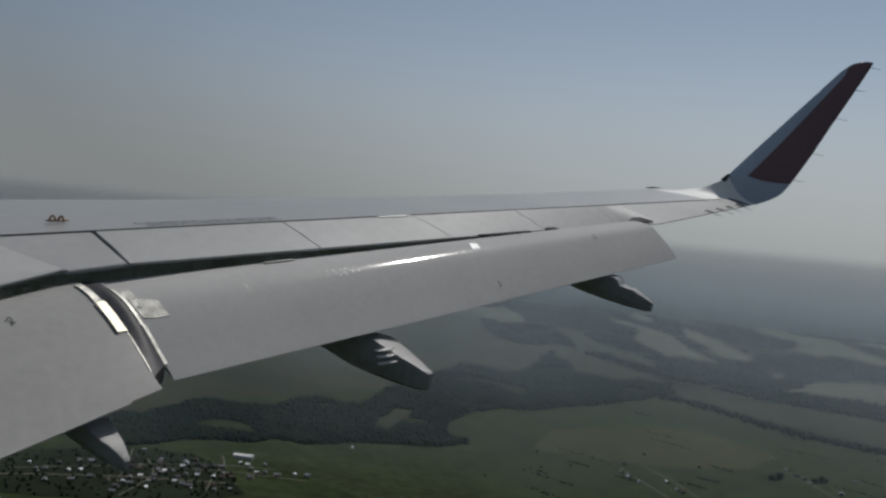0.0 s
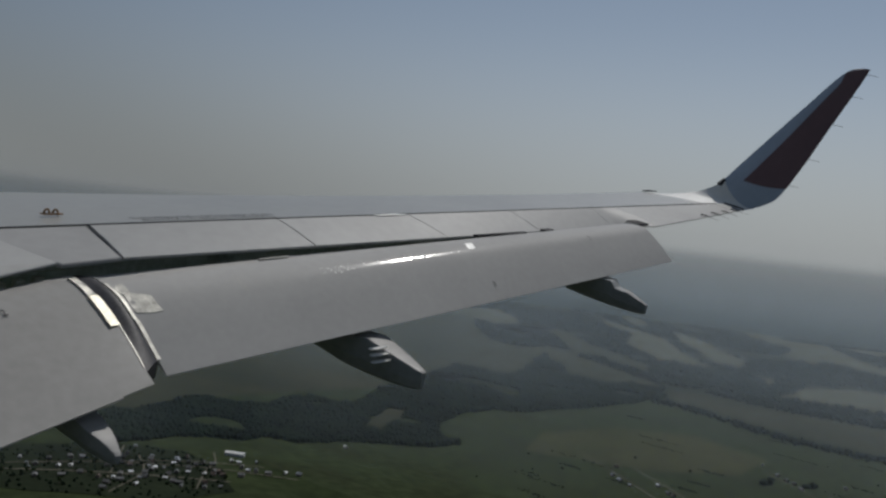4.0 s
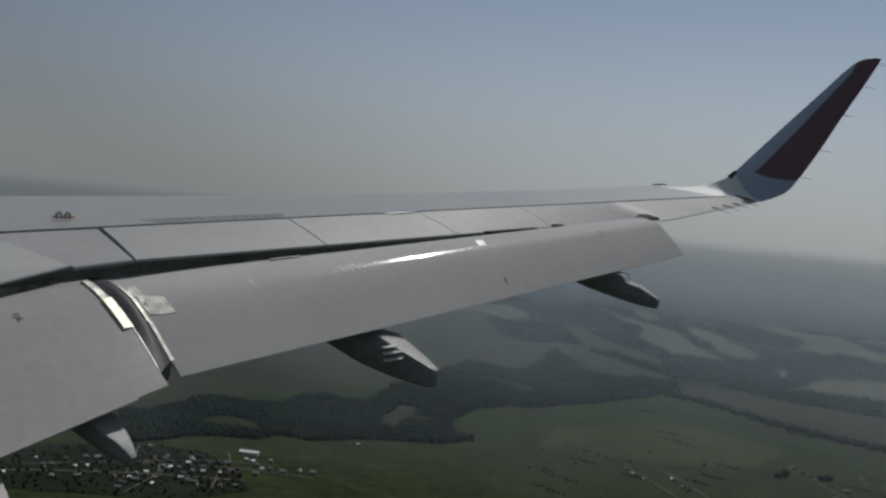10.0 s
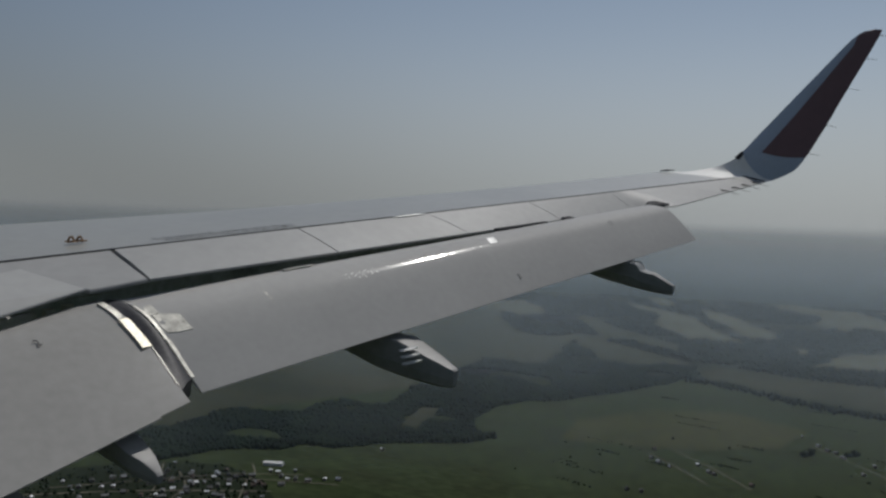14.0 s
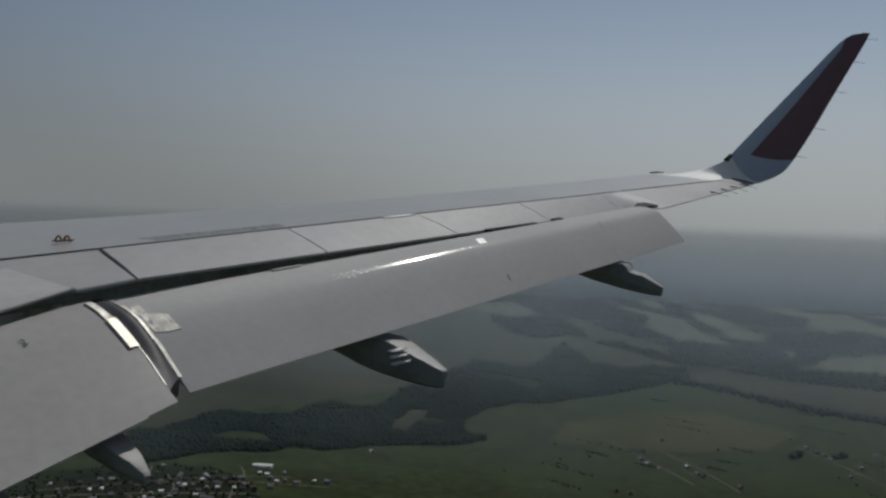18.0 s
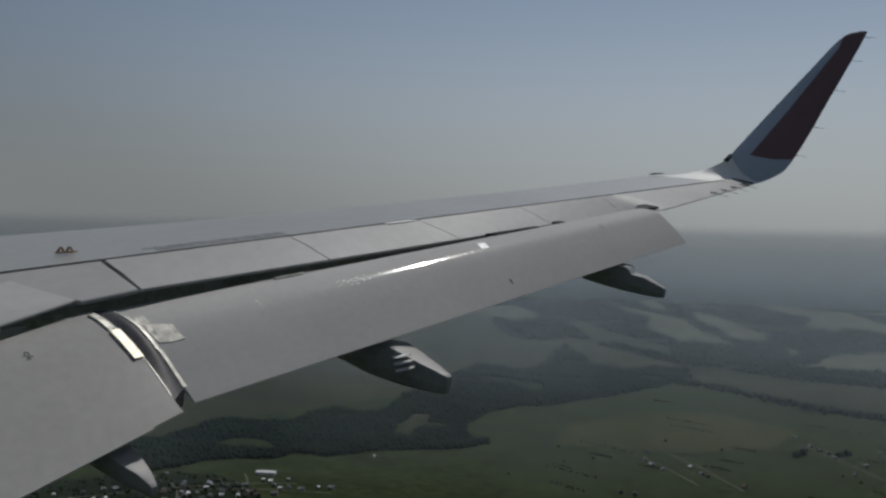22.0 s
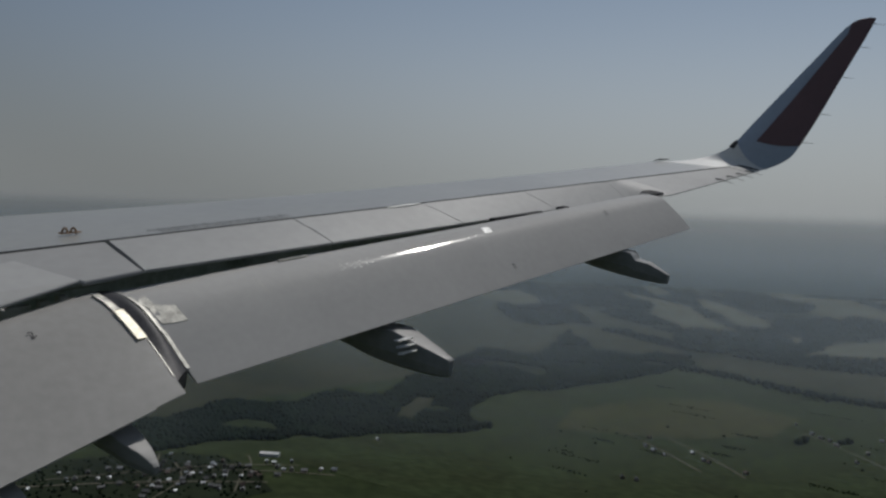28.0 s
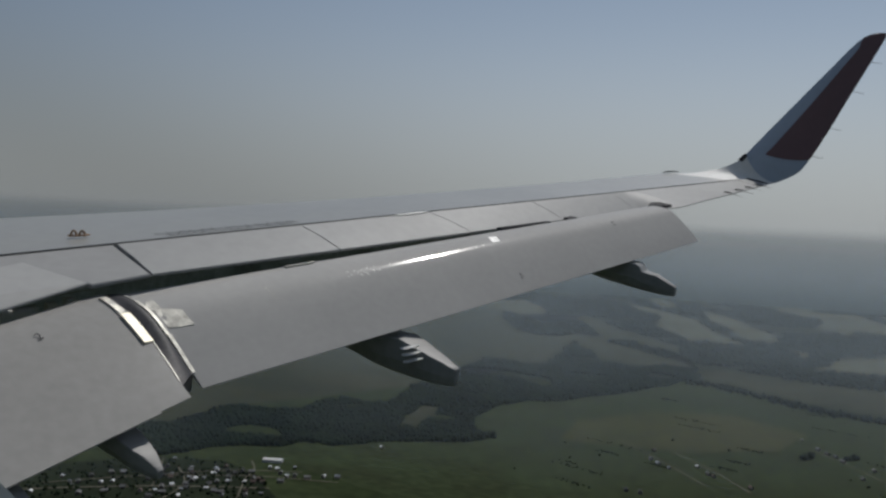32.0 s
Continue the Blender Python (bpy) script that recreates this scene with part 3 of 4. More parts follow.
def along(pts, s):
    k = min(int(s * 35), 34)
    return pts[k].lerp(pts[k + 1], s * 35 - k)


red_rows, n = [], 9
for i in range(29):
    ring = []
    for k in range(n):
        u = i / 28
        front = (0.31 - 0.06 * u) * max(0.0, min(1.0, (0.74 - u) / 0.10))
        f = front + (1 - front) * k / (n - 1)
        first = 0.205 + 0.12 * k / (n - 1)
        s = min(0.9999, first + (1 - first) * u)
        a, b = along(les, s), along(tes, s)
        t = Vector((-0.93, 0, 0.36)) * 0.11 * (a - b).length * 1.3 * math.sqrt(f) * (1 - f)
        ring.append(a.lerp(b, f) + t + Vector((-0.006, 0, 0.002)))
    red_rows.append(ring)
part("red_panel", loft(red_rows, closed=False), RED, winglet, "dark red painted panel", True)

# static wicks on the trailing edges
for s in (0.36, 0.478, 0.60, 0.72, 0.94):
    p = tes[int(s * 35)]
    part("static_wick", tube([p + Vector((0, 0.02, 0)), p + Vector((0.01, -0.06, 0.0)), p + Vector((0.02, -0.17, -0.005))], [0.005, 0.004, 0.0025], 6), INK_SHADE, winglet, "thin static wick")
for x in (15.35, 15.75, 16.15, 16.55):
    p = ail_te(x)
    part("static_wick", tube([p + Vector((0, 0.09, 0.022)), p + Vector((0, 0.01, 0.024)), p + Vector((0.0, -0.07, 0.008)), p + Vector((0.01, -0.20, -0.012))], [0.010, 0.009, 0.004, 0.002], 6), INK_SHADE, aileron, "short dark static wick")


# ---- flap track fairings ----
def fairing(cx, rows, lit_from, place=HUNG):
    """Canoe fairing hung under the flap: rows of y, top, keel, width, from front to tip."""
    rings = []
    y, top, keel, w = rows[-1]
    mid = (top + keel) / 2
    rows = rows + [(y - 0.008, mid + 0.8 * (top - mid), mid + 0.8 * (keel - mid), w * 0.7)]
    ys, ws = spline([(r[0], r[1], r[2]) for r in rows], 6 * (len(rows) - 1) + 1), spline([(r[3], 0, 0) for r in rows], 6 * (len(rows) - 1) + 1)
    for i, v in enumerate(ys):
        k = min(i // 6, len(rows) - 2)
        v.y = rows[k][1] + (rows[k + 1][1] - rows[k][1]) * (i / 6 - k)
    for v, wv in zip(ys, ws):
        y, top, keel, w = v.x, v.y, v.z, max(wv.x, 0.02) / 2
        hgt = top - keel
        ring = [(cx - w * 0.96, y, top), (cx - w, y, top - 0.04 * hgt), (cx - w * 0.97, y, top - 0.55 * hgt), (cx - w * 0.72, y, keel + 0.14 * hgt), (cx - w * 0.3, y, keel + 0.015 * hgt)]
        ring += [(2 * cx - x, yy, z) for x, yy, z in reversed(ring)]
        rings.append(ring)
    f = part("flap_track_fairing", hang(loft(rings), place), FAIRING, wing, "dark grey canoe-shaped flap track fairing")
    # sheet added over the top, painted paler where sunlight falls
    lid = []
    for v, wv in list(zip(ys, ws))[lit_from:]:
        w = max(wv.x, 0.02) / 2
        lid.append([(cx - w * 0.97, v.x, v.y + 0.003), (cx - w * 0.5, v.x, v.y + 0.009), (cx + w * 0.5, v.x, v.y + 0.009), (cx + w * 0.97, v.x, v.y + 0.003), (cx + w * 0.8, v.x, v.y - 0.012), (cx - w * 0.8, v.x, v.y - 0.012)])
    part("sunlit_top", hang(loft(lid), place), LIT_FAIRING, f, "fairing top painted paler for the sunlight on it", True)
    return f


F2 = [(1.1, -0.22, -0.33, 0.12), (0.5, -0.34, -0.62, 0.28), (-0.10, -0.47, -0.715, 0.31), (-0.42, -0.46, -0.775, 0.31), (-0.70, -0.445, -0.795, 0.30), (-0.97, -0.525, -0.798, 0.22), (-1.18, -0.590, -0.785, 0.12), (-1.245, -0.612, -0.765, 0.08)]
F3 = [(0.0, 0.42, 0.30, 0.10), (-0.7, 0.32, 0.05, 0.26), (-1.253, 0.2, -0.064, 0.28), (-1.55, 0.19, -0.10, 0.28), (-1.79, 0.190, -0.118, 0.26), (-1.87, 0.112, -0.121, 0.24), (-1.96, 0.098, -0.124, 0.21), (-2.02, 0.096, -0.126, 0.18), (-2.18, 0.030, -0.124, 0.10), (-2.262, -0.005, -0.11, 0.07)]
F1 = [(1.0, -0.55, -0.75, 0.12), (0.5, -0.75, -1.0, 0.22), (0.223, -0.85, -1.088, 0.24), (0.0, -0.92, -1.115, 0.24), (-0.12, -0.96, -1.14, 0.21), (-0.23, -0.995, -1.15, 0.145), (-0.32, -1.05, -1.150, 0.08), (-0.35, -1.075, -1.14, 0.06)]
for cx, rows, lit_from in ((8.46, F2, 19), (11.88, F3, 40), (5.88, [(y, t, k, 0.86 * w) for y, t, k, w in F1], 15), (4.96, [(y, t - 0.13, k - 0.13, 0.86 * w) for y, t, k, w in F1], 15)):
    canoe = fairing(cx, rows, lit_from, HUNG if cx > 6 else HUNG_IN)
    if rows is F2:
        middle_fairing = canoe

# sun glints painted as white ledges: three on the middle fairing's flank, one at the hinge
def glint_strip(name, start, run, normal, wide, label):
    """A narrow white ledge painted as a glint, lying along run, its face turned to normal."""
    a, n = Vector(run), Vector(normal).normalized()
    b = n.cross(a).normalized() * wide / 2
    p, d = Vector(start), n * -0.008
    taper = ((0.0, 0.15), (0.2, 0.8), (0.5, 1.0), (0.8, 0.8), (1.0, 0.15))
    part(name, loft([[p + a * f - b * w, p + a * f + b * w, p + a * f + b * w + d, p + a * f - b * w + d] for f, w in taper]), CHIP_GLINT, wing, label)


# three white ledges added on the flank in place of sun glints
for k in range(3):
    out = 0.05 + 0.028 * k
    sections = []
    for f, w in ((0.0, 0.1), (0.2, 0.7), (0.5, 1.0), (0.8, 0.7), (1.0, 0.1)):
        y, z = -0.71 - 0.03 * k - 0.19 * f, -0.525 - 0.052 * k + 0.075 * f
        sections.append([(8.322, y, z + 0.008), (8.315 - out * w, y, z - 0.014 * w), (8.322, y, z - 0.016)])
    part("flank_glint", hang(loft(sections)), CHIP_GLINT, middle_fairing, "white ledge painted as a sun glint on the fairing's flank")

# the hinge's sun glint, painted as a thin white strip
glint_strip("hinge_glint", hinge(9.42) + Vector((0, -0.045, 0.013)), hinge(9.86) - hinge(9.42), (-0.28, -0.40, 0.86), 0.014, "white strip painted as the sun glint at the hinge")
flap_patch("scuff", 7.477, 7.482, 0.464, 0.597, PLATE, "thin pale scuff")

# ---- the cabin window's rim, close to the eye ----
CABIN = material("window_rim_plastic", (0.62, 0.60, 0.56), 0.6, 0.0, 0.05, 6.0, 50.0)


def oval(x, grow=0.0):
    ring = []
    for k in range(64):
        a = 2 * math.pi * k / 64
        c, sn = math.cos(a), math.sin(a)
        r = (abs(c) ** 3.48 + abs(sn) ** 3.48) ** (-1 / 3.48)
        ring.append(ATTITUDE @ Vector((x, -4.42 + (0.235 + grow) * r * c, 1.62 + (0.155 + grow) * r * sn)))
    return ring


pane_rim = tagged(new("window_1"), "dark plastic rim of the cabin window", "window", kind="structure")
part("window_frame", loft([oval(1.958), oval(1.985, 0.075), oval(1.985, 0.11), oval(1.955, 0.11), oval(1.953, 0.012), oval(1.958)], caps=False), CABIN, pane_rim, "", True)


# the cabin's side wall round the window
LINER = material("cabin_side_panel", (0.42, 0.41, 0.39), 0.7, 0.0, 0.05, 3.0, 40.0)
wall_me = loft([oval(1.957, 0.104), oval(1.957, 0.95), oval(1.992, 0.95), oval(1.992, 0.104), oval(1.957, 0.104)], caps=False)
side_wall = tagged(new("wall_1"), "pale plastic cabin side wall round the window", "wall", kind="structure")
part("side_panel", wall_me, LINER, side_wall, "", True)

# ---- the land below ----
GZ = -349.0
rng = np.random.default_rng(7)


def disc(radii, heights, sides=96):
    v, f = [], []
    for r, z in zip(radii, heights):
        for k in range(sides):
            a = 2 * math.pi * k / sides
            v.append((r * math.sin(a), r * math.cos(a), z))
    for i in range(len(radii) - 1):
        for k in range(sides):
            j = (k + 1) % sides
            f.append((i * sides + k, i * sides + j, (i + 1) * sides + j, (i + 1) * sides + k))
    return v, f


gv, gf = disc([1, 300, 600, 900, 1200, 1600, 2000, 2500, 3000, 3600, 4200, 4700], [GZ] * 12)
tagged(mesh_ob("ground", gv, gf, GRASS), "wide hazy green farmland far below", "ground", kind="structure")

# the farthest land, rising to the horizon; haze is painted into its glowing colour
BACK = bpy.data.materials.new("hazy_far_land")
BACK.use_nodes = True
bn, bl = BACK.node_tree.nodes, BACK.node_tree.links
bn.clear()
b_geo, b_map, b_tex = bn.new("ShaderNodeNewGeometry"), bn.new("ShaderNodeMapping"), bn.new("ShaderNodeTexNoise")
b_map.inputs["Scale"].default_value = (0.003, 0.003, 0.05)
b_tex.inputs["Scale"].default_value, b_tex.inputs["Detail"].default_value = 1.0, 6
b_mix, b_em, b_out = bn.new("ShaderNodeMix"), bn.new("ShaderNodeEmission"), bn.new("ShaderNodeOutputMaterial")
b_mix.data_type = "RGBA"
b_sep, b_up, b_rise = bn.new("ShaderNodeSeparateXYZ"), bn.new("ShaderNodeMapRange"), bn.new("ShaderNodeMix")
b_up.interpolation_type = "SMOOTHSTEP"
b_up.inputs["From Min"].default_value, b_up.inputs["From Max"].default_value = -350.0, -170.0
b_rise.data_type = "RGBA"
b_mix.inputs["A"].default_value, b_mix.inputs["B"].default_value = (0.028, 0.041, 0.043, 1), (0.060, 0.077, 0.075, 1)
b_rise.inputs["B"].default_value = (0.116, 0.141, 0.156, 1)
bl.new(b_geo.outputs["Position"], b_map.inputs["Vector"])
bl.new(b_map.outputs[0], b_tex.inputs["Vector"])
bl.new(b_tex.outputs["Fac"], b_mix.inputs["Factor"])
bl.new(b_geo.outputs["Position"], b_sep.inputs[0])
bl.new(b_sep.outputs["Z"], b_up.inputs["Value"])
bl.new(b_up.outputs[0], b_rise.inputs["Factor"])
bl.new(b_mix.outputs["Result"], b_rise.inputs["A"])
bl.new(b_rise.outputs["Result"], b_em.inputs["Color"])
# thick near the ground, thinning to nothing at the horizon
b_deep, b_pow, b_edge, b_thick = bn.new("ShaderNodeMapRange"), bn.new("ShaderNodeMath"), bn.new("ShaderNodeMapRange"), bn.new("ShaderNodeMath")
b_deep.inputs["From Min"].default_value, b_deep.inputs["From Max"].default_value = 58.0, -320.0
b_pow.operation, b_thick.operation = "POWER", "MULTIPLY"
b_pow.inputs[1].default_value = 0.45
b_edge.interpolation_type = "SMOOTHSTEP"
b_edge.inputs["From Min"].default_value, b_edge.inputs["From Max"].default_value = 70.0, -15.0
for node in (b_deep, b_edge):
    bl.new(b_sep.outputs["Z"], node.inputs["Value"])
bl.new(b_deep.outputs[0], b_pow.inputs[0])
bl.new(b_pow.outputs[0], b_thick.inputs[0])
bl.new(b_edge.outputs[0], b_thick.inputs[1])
b_clear, b_melt = bn.new("ShaderNodeBsdfTransparent"), bn.new("ShaderNodeMixShader")
bl.new(b_thick.outputs[0], b_melt.inputs[0])
bl.new(b_clear.outputs[0], b_melt.inputs[1])
bl.new(b_em.outputs[0], b_melt.inputs[2])
bl.new(b_melt.outputs[0], b_out.inputs["Surface"])
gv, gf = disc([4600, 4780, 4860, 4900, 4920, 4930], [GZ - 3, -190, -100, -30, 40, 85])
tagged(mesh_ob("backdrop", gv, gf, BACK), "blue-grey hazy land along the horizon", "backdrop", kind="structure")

# low summer haze hanging over the land in thin sheets, denser towards the ground
HAZE = bpy.data.materials.new("thin_haze")
HAZE.use_nodes = True
hn, hl = HAZE.node_tree.nodes, HAZE.node_tree.links
hn.clear()
h_geo, h_sep = hn.new("ShaderNodeNewGeometry"), hn.new("ShaderNodeSeparateXYZ")
h_den = hn.new("ShaderNodeMapRange")
h_den.interpolation_type = "SMOOTHSTEP"
h_den.inputs["From Min"].default_value, h_den.inputs["From Max"].default_value = -160.0, 75.0
h_den.inputs["To Min"].default_value, h_den.inputs["To Max"].default_value = 0.088, 0.0
h_tr, h_di, h_tl = hn.new("ShaderNodeBsdfTransparent"), hn.new("ShaderNodeBsdfDiffuse"), hn.new("ShaderNodeBsdfTranslucent")
for node in (h_di, h_tl):
    node.inputs["Color"].default_value = (0.695, 0.80, 0.885, 1)
h_half, h_mix, h_out = hn.new("ShaderNodeMixShader"), hn.new("ShaderNodeMixShader"), hn.new("ShaderNodeOutputMaterial")
h_half.inputs[0].default_value = 0.5
hl.new(h_di.outputs[0], h_half.inputs[1])
hl.new(h_tl.outputs[0], h_half.inputs[2])
hl.new(h_geo.outputs["Position"], h_sep.inputs[0])
hl.new(h_sep.outputs["Z"], h_den.inputs["Value"])
h_foot, h_mul = hn.new("ShaderNodeMapRange"), hn.new("ShaderNodeMath")
h_foot.interpolation_type = "SMOOTHSTEP"
h_foot.inputs["From Min"].default_value, h_foot.inputs["From Max"].default_value = GZ, GZ + 110.0
h_mul.operation = "MULTIPLY"
hl.new(h_sep.outputs["Z"], h_foot.inputs["Value"])
hl.new(h_den.outputs[0], h_mul.inputs[0])
hl.new(h_foot.outputs[0], h_mul.inputs[1])
hl.new(h_mul.outputs[0], h_mix.inputs[0])
hl.new(h_tr.outputs[0], h_mix.inputs[1])
hl.new(h_half.outputs[0], h_mix.inputs[2])
hl.new(h_mix.outputs[0], h_out.inputs["Surface"])
for r in (1120, 1500, 1900, 2400, 3100, 4000):
    v, f = [], []
    for z in (GZ - 5, GZ + 60, -200, -100, -30, 30, 78):
        for k in range(120):
            a = 2 * math.pi * k / 120
            rr = r * (1 + 0.05 * math.sin(3 * a + r) + 0.03 * math.sin(11 * a + 2 * r) + 0.012 * math.sin(29 * a))
            v.append((rr * math.sin(a), rr * math.cos(a), z))
    for i in range(6):
        for k in range(120):
            j = (k + 1) % 120
            f.append((i * 120 + k, i * 120 + j, (i + 1) * 120 + j, (i + 1) * 120 + k))
    tagged(mesh_ob("haze_sheet", v, f, HAZE, None, "", True), "thin pale summer haze over the farmland", "haze", "haze over the land", "stuff")


def inside(pts, poly):
    """Which of the points lie in a polygon."""
    x, y = pts[:, 0], pts[:, 1]
    hit = np.zeros(len(pts), bool)
    for (x0, y0), (x1, y1) in zip(poly, poly[1:] + poly[:1]):
        cross = (y0 > y) != (y1 > y)
        hit ^= cross & (x < (x1 - x0) * (y - y0) / ((y1 - y0) or 1e-9) + x0)
    return hit


def wavy(poly, step=40.0, amp=12.0):
    """A polygon with an uneven natural outline."""
    out = []
    for i, (a, b) in enumerate(zip(poly, poly[1:] + poly[:1])):
        n = max(1, int(math.dist(a, b) / step))
        for k in range(n):
            f = k / n
            x, y = a[0] + (b[0] - a[0]) * f, a[1] + (b[1] - a[1]) * f
            o = noise.noise_vector(Vector((x * 0.011, y * 0.011, i * 0.37)))
            out.append((x + amp * o.x, y + amp * o.y))
    return out


level = [0.0]


def field(name, poly, mat, label, step=60.0, amp=10.0):
    """A field: a sheet of its own just over the ground."""
    level[0] += 0.03
    bm = bmesh.new()
    edge = wavy(poly, step, amp)
    top = [bm.verts.new((x, y, GZ + 0.3 + level[0])) for x, y in edge]
    face = bm.faces.new(top)
    if face.normal.z < 0 or face.calc_area() and sum((a[0] * b[1] - b[0] * a[1]) for a, b in zip(edge, edge[1:] + edge[:1])) < 0:
        face.normal_flip()
    bmesh.ops.triangulate(bm, faces=bm.faces[:])
    me = bpy.data.meshes.new(name)
    bm.to_mesh(me)
    bm.free()
    me.materials.append(mat)
    return tagged(new(name, me), label, "field", kind="structure")


def clump_shape(seed, conifer):
    """One tree as a rough closed lump: points and triangles."""
    r = random.Random(seed)
    v, f = [], []
    rings = [(0.12, 0.0), (0.50, 0.18), (0.42, 0.45), (0.26, 0.72)] if conifer else [(0.22, 0.0), (0.50, 0.25), (0.52, 0.55), (0.34, 0.85)]
    for rad, z in rings:
        for k in range(6):
            a = 2 * math.pi * (k + 0.5 * (z > 0.2)) / 6
            q = rad * r.uniform(0.72, 1.25)
            v.append((q * math.cos(a), q * math.sin(a), z + r.uniform(-0.06, 0.06)))
    v.append((0, 0, 1.0))
    for i in range(3):
        for k in range(6):
            j = (k + 1) % 6
            f += [(i * 6 + k, i * 6 + j, (i + 1) * 6 + j), (i * 6 + k, (i + 1) * 6 + j, (i + 1) * 6 + k)]
    f += [(18 + k, 18 + (k + 1) % 6, 24) for k in range(6)]
    return np.array(v), np.array(f)


SHAPES = [clump_shape(k, k % 3 == 0) for k in range(7)]


def woods(name, pts, size, mat, label, flat=1.0):
    """Many trees as one mesh."""
    vs, fs, base = [], [], 0
    for i, (x, y) in enumerate(pts):
        v, f = SHAPES[rng.integers(len(SHAPES))]
        hgt, wid, a = flat * size * rng.uniform(0.65, 1.3), size * rng.uniform(0.75, 1.25), rng.uniform(0, 6.28)
        c, s = math.cos(a), math.sin(a)
        w = np.empty_like(v)
        w[:, 0], w[:, 1], w[:, 2] = x + wid * (c * v[:, 0] - s * v[:, 1]), y + wid * (s * v[:, 0] + c * v[:, 1]), GZ - 0.3 + hgt * v[:, 2]
        vs.append(w)
        fs.append(f + base)
        base += len(v)
    me = bpy.data.meshes.new(name)
    me.from_pydata(np.concatenate(vs).tolist(), [], np.concatenate(fs).tolist())
    me.materials.append(mat)
    me.polygons.foreach_set("use_smooth", [True] * len(me.polygons))
    return tagged(new(name, me), label, "trees", kind="stuff")


def scatter(poly, gap, density=1.0):
    """Uneven points in a polygon, about gap metres apart."""
    p = np.array(poly)
    gx, gy = np.meshgrid(np.arange(p[:, 0].min(), p[:, 0].max(), float(gap)), np.arange(p[:, 1].min(), p[:, 1].max(), float(gap)))
    pts = np.stack([gx.ravel(), gy.ravel()], 1)
    pts += rng.uniform(-0.45, 0.45, pts.shape) * gap
    pts = pts[rng.random(len(pts)) < density]
    return pts[inside(pts, poly)]


# fields
FAR_BASE = [(1700, 800), (2050, 430), (1880, -10), (1850, -900), (4550, -900), (4550, 0), (4300, 1500), (3300, 3200), (2500, 3600), (2300, 2000), (2480, 1000)]
field("field", FAR_BASE, WOOD_FLOOR, "dark scrub and woodland floor far off", 120, 40)
PASTURE = [(930, 1040), (1130, 1060), (1540, 900), (1990, 950), (2010, 870), (1940, 780), (2010, 750), (2200, 810), (2470, 870), (2340, 770), (2170, 680), (2170, 630), (2280, 470), (2370, 550), (2590, 810), (2650, 770), (2550, 640), (2470, 540), (2640, 580), (2790, 720), (2960, 880), (3290, 1110), (3160, 1110), (2660, 830), (2680, 940), (2550, 980), (2620, 1110), (2890, 1290), (3370, 1530), (3000, 2300), (2100, 2900), (1000, 1500)]
field("field", PASTURE, DULL, "dull grey-green pasture behind the wood", 80, 16)
field("field", [(1990, 460), (1970, 400), (1930, 310), (1880, 210), (1820, 100), (1830, -10), (1800, -500), (1150, -500), (900, 300), (900, 450), (960, 800), (1070, 740), (1210, 610), (1290, 570), (1340, 640), (1580, 620), (1820, 490)], MEADOW, "fresh green meadow in the sun", 70, 12)
field("field", [(2130, 430), (2280, 310), (2240, 220), (2230, -10), (2200, -600), (1850, -500), (1900, -10), (1950, 150), (1980, 320), (2010, 390)], DULL, "grey-green pasture beyond the hedge", 80, 12)
FAR_FIELDS = [
    [(4040, 1160), (3770, 920), (3530, 730), (3100, 560), (2870, 440), (2790, 430), (2810, 580), (3120, 790), (3510, 860), (3760, 1050)],
    [(3960, 810), (3810, 660), (3470, 510), (3140, 360), (2980, 360), (3000, 440), (3240, 540), (3580, 680)],
    [(4400, 610), (4560, 460), (4390, 320), (4430, 170), (3860, 0), (3500, -200), (3400, -60), (3670, 150), (3430, 160), (3670, 290), (3970, 290), (4200, 420)],
    [(4370, 1150), (4350, 1030), (4020, 920), (3890, 970)],
    [(4290, 70), (4450, 120), (4550, -100), (4250, -80)],
    [(2430, 200), (2740, 150), (2930, -10), (2900, -500), (2500, -400), (2490, 100)],
    [(2870, 310), (2790, 220), (2670, 240)],
    [(3300, 1750), (3700, 1560), (3500, 1400), (3250, 1250), (3100, 1300)],
]
for poly in FAR_FIELDS:
    field("field", poly, HAY, "pale hay field among far woods", 60, 20)
# brown window reflection painted as a patch on the meadow
field("field", [(1330, 480), (1480, 500), (1640, 420), (1720, 270), (1640, 130), (1480, 160), (1380, 300)], REFLECTION_TINT, "meadow patch tinted brown for a window reflection", 30, 13)
field("field", [(2180, 450), (2260, 400), (2290, 330), (2150, 400)], BROWN, "worn ground between woods", 30, 14)
VILLAGE = [(700, 1020), (860, 920), (915, 820), (880, 740), (830, 660), (740, 700), (620, 900)]
field("field", VILLAGE, WOOD_FLOOR, "dark village gardens", 40, 12)

# woods: the long belt and its spur, uneven in height
BELT = [(850, 930), (950, 1030), (1010, 1040), (1130, 1040), (1200, 1020), (1235, 940), (1320, 960), (1370, 920), (1360, 840), (1510, 880), (1630, 890), (1990, 930), (1970, 820), (2020, 760), (2200, 810), (2460, 870), (2340, 770), (2170, 680), (2170, 630), (2220, 560), (2260, 470), (2150, 430), (2000, 440), (1820, 500), (1630, 590), (1580, 640), (1480, 660), (1430, 660), (1350, 655), (1290, 610), (1280, 575), (1210, 610), (1160, 670), (1070, 740), (1060, 790), (1010, 810), (970, 860), (870, 920)]
CLEARING = wavy([(1230, 735), (1230, 700), (1310, 715), (1420, 745), (1400, 785), (1310, 760)], 20, 10)


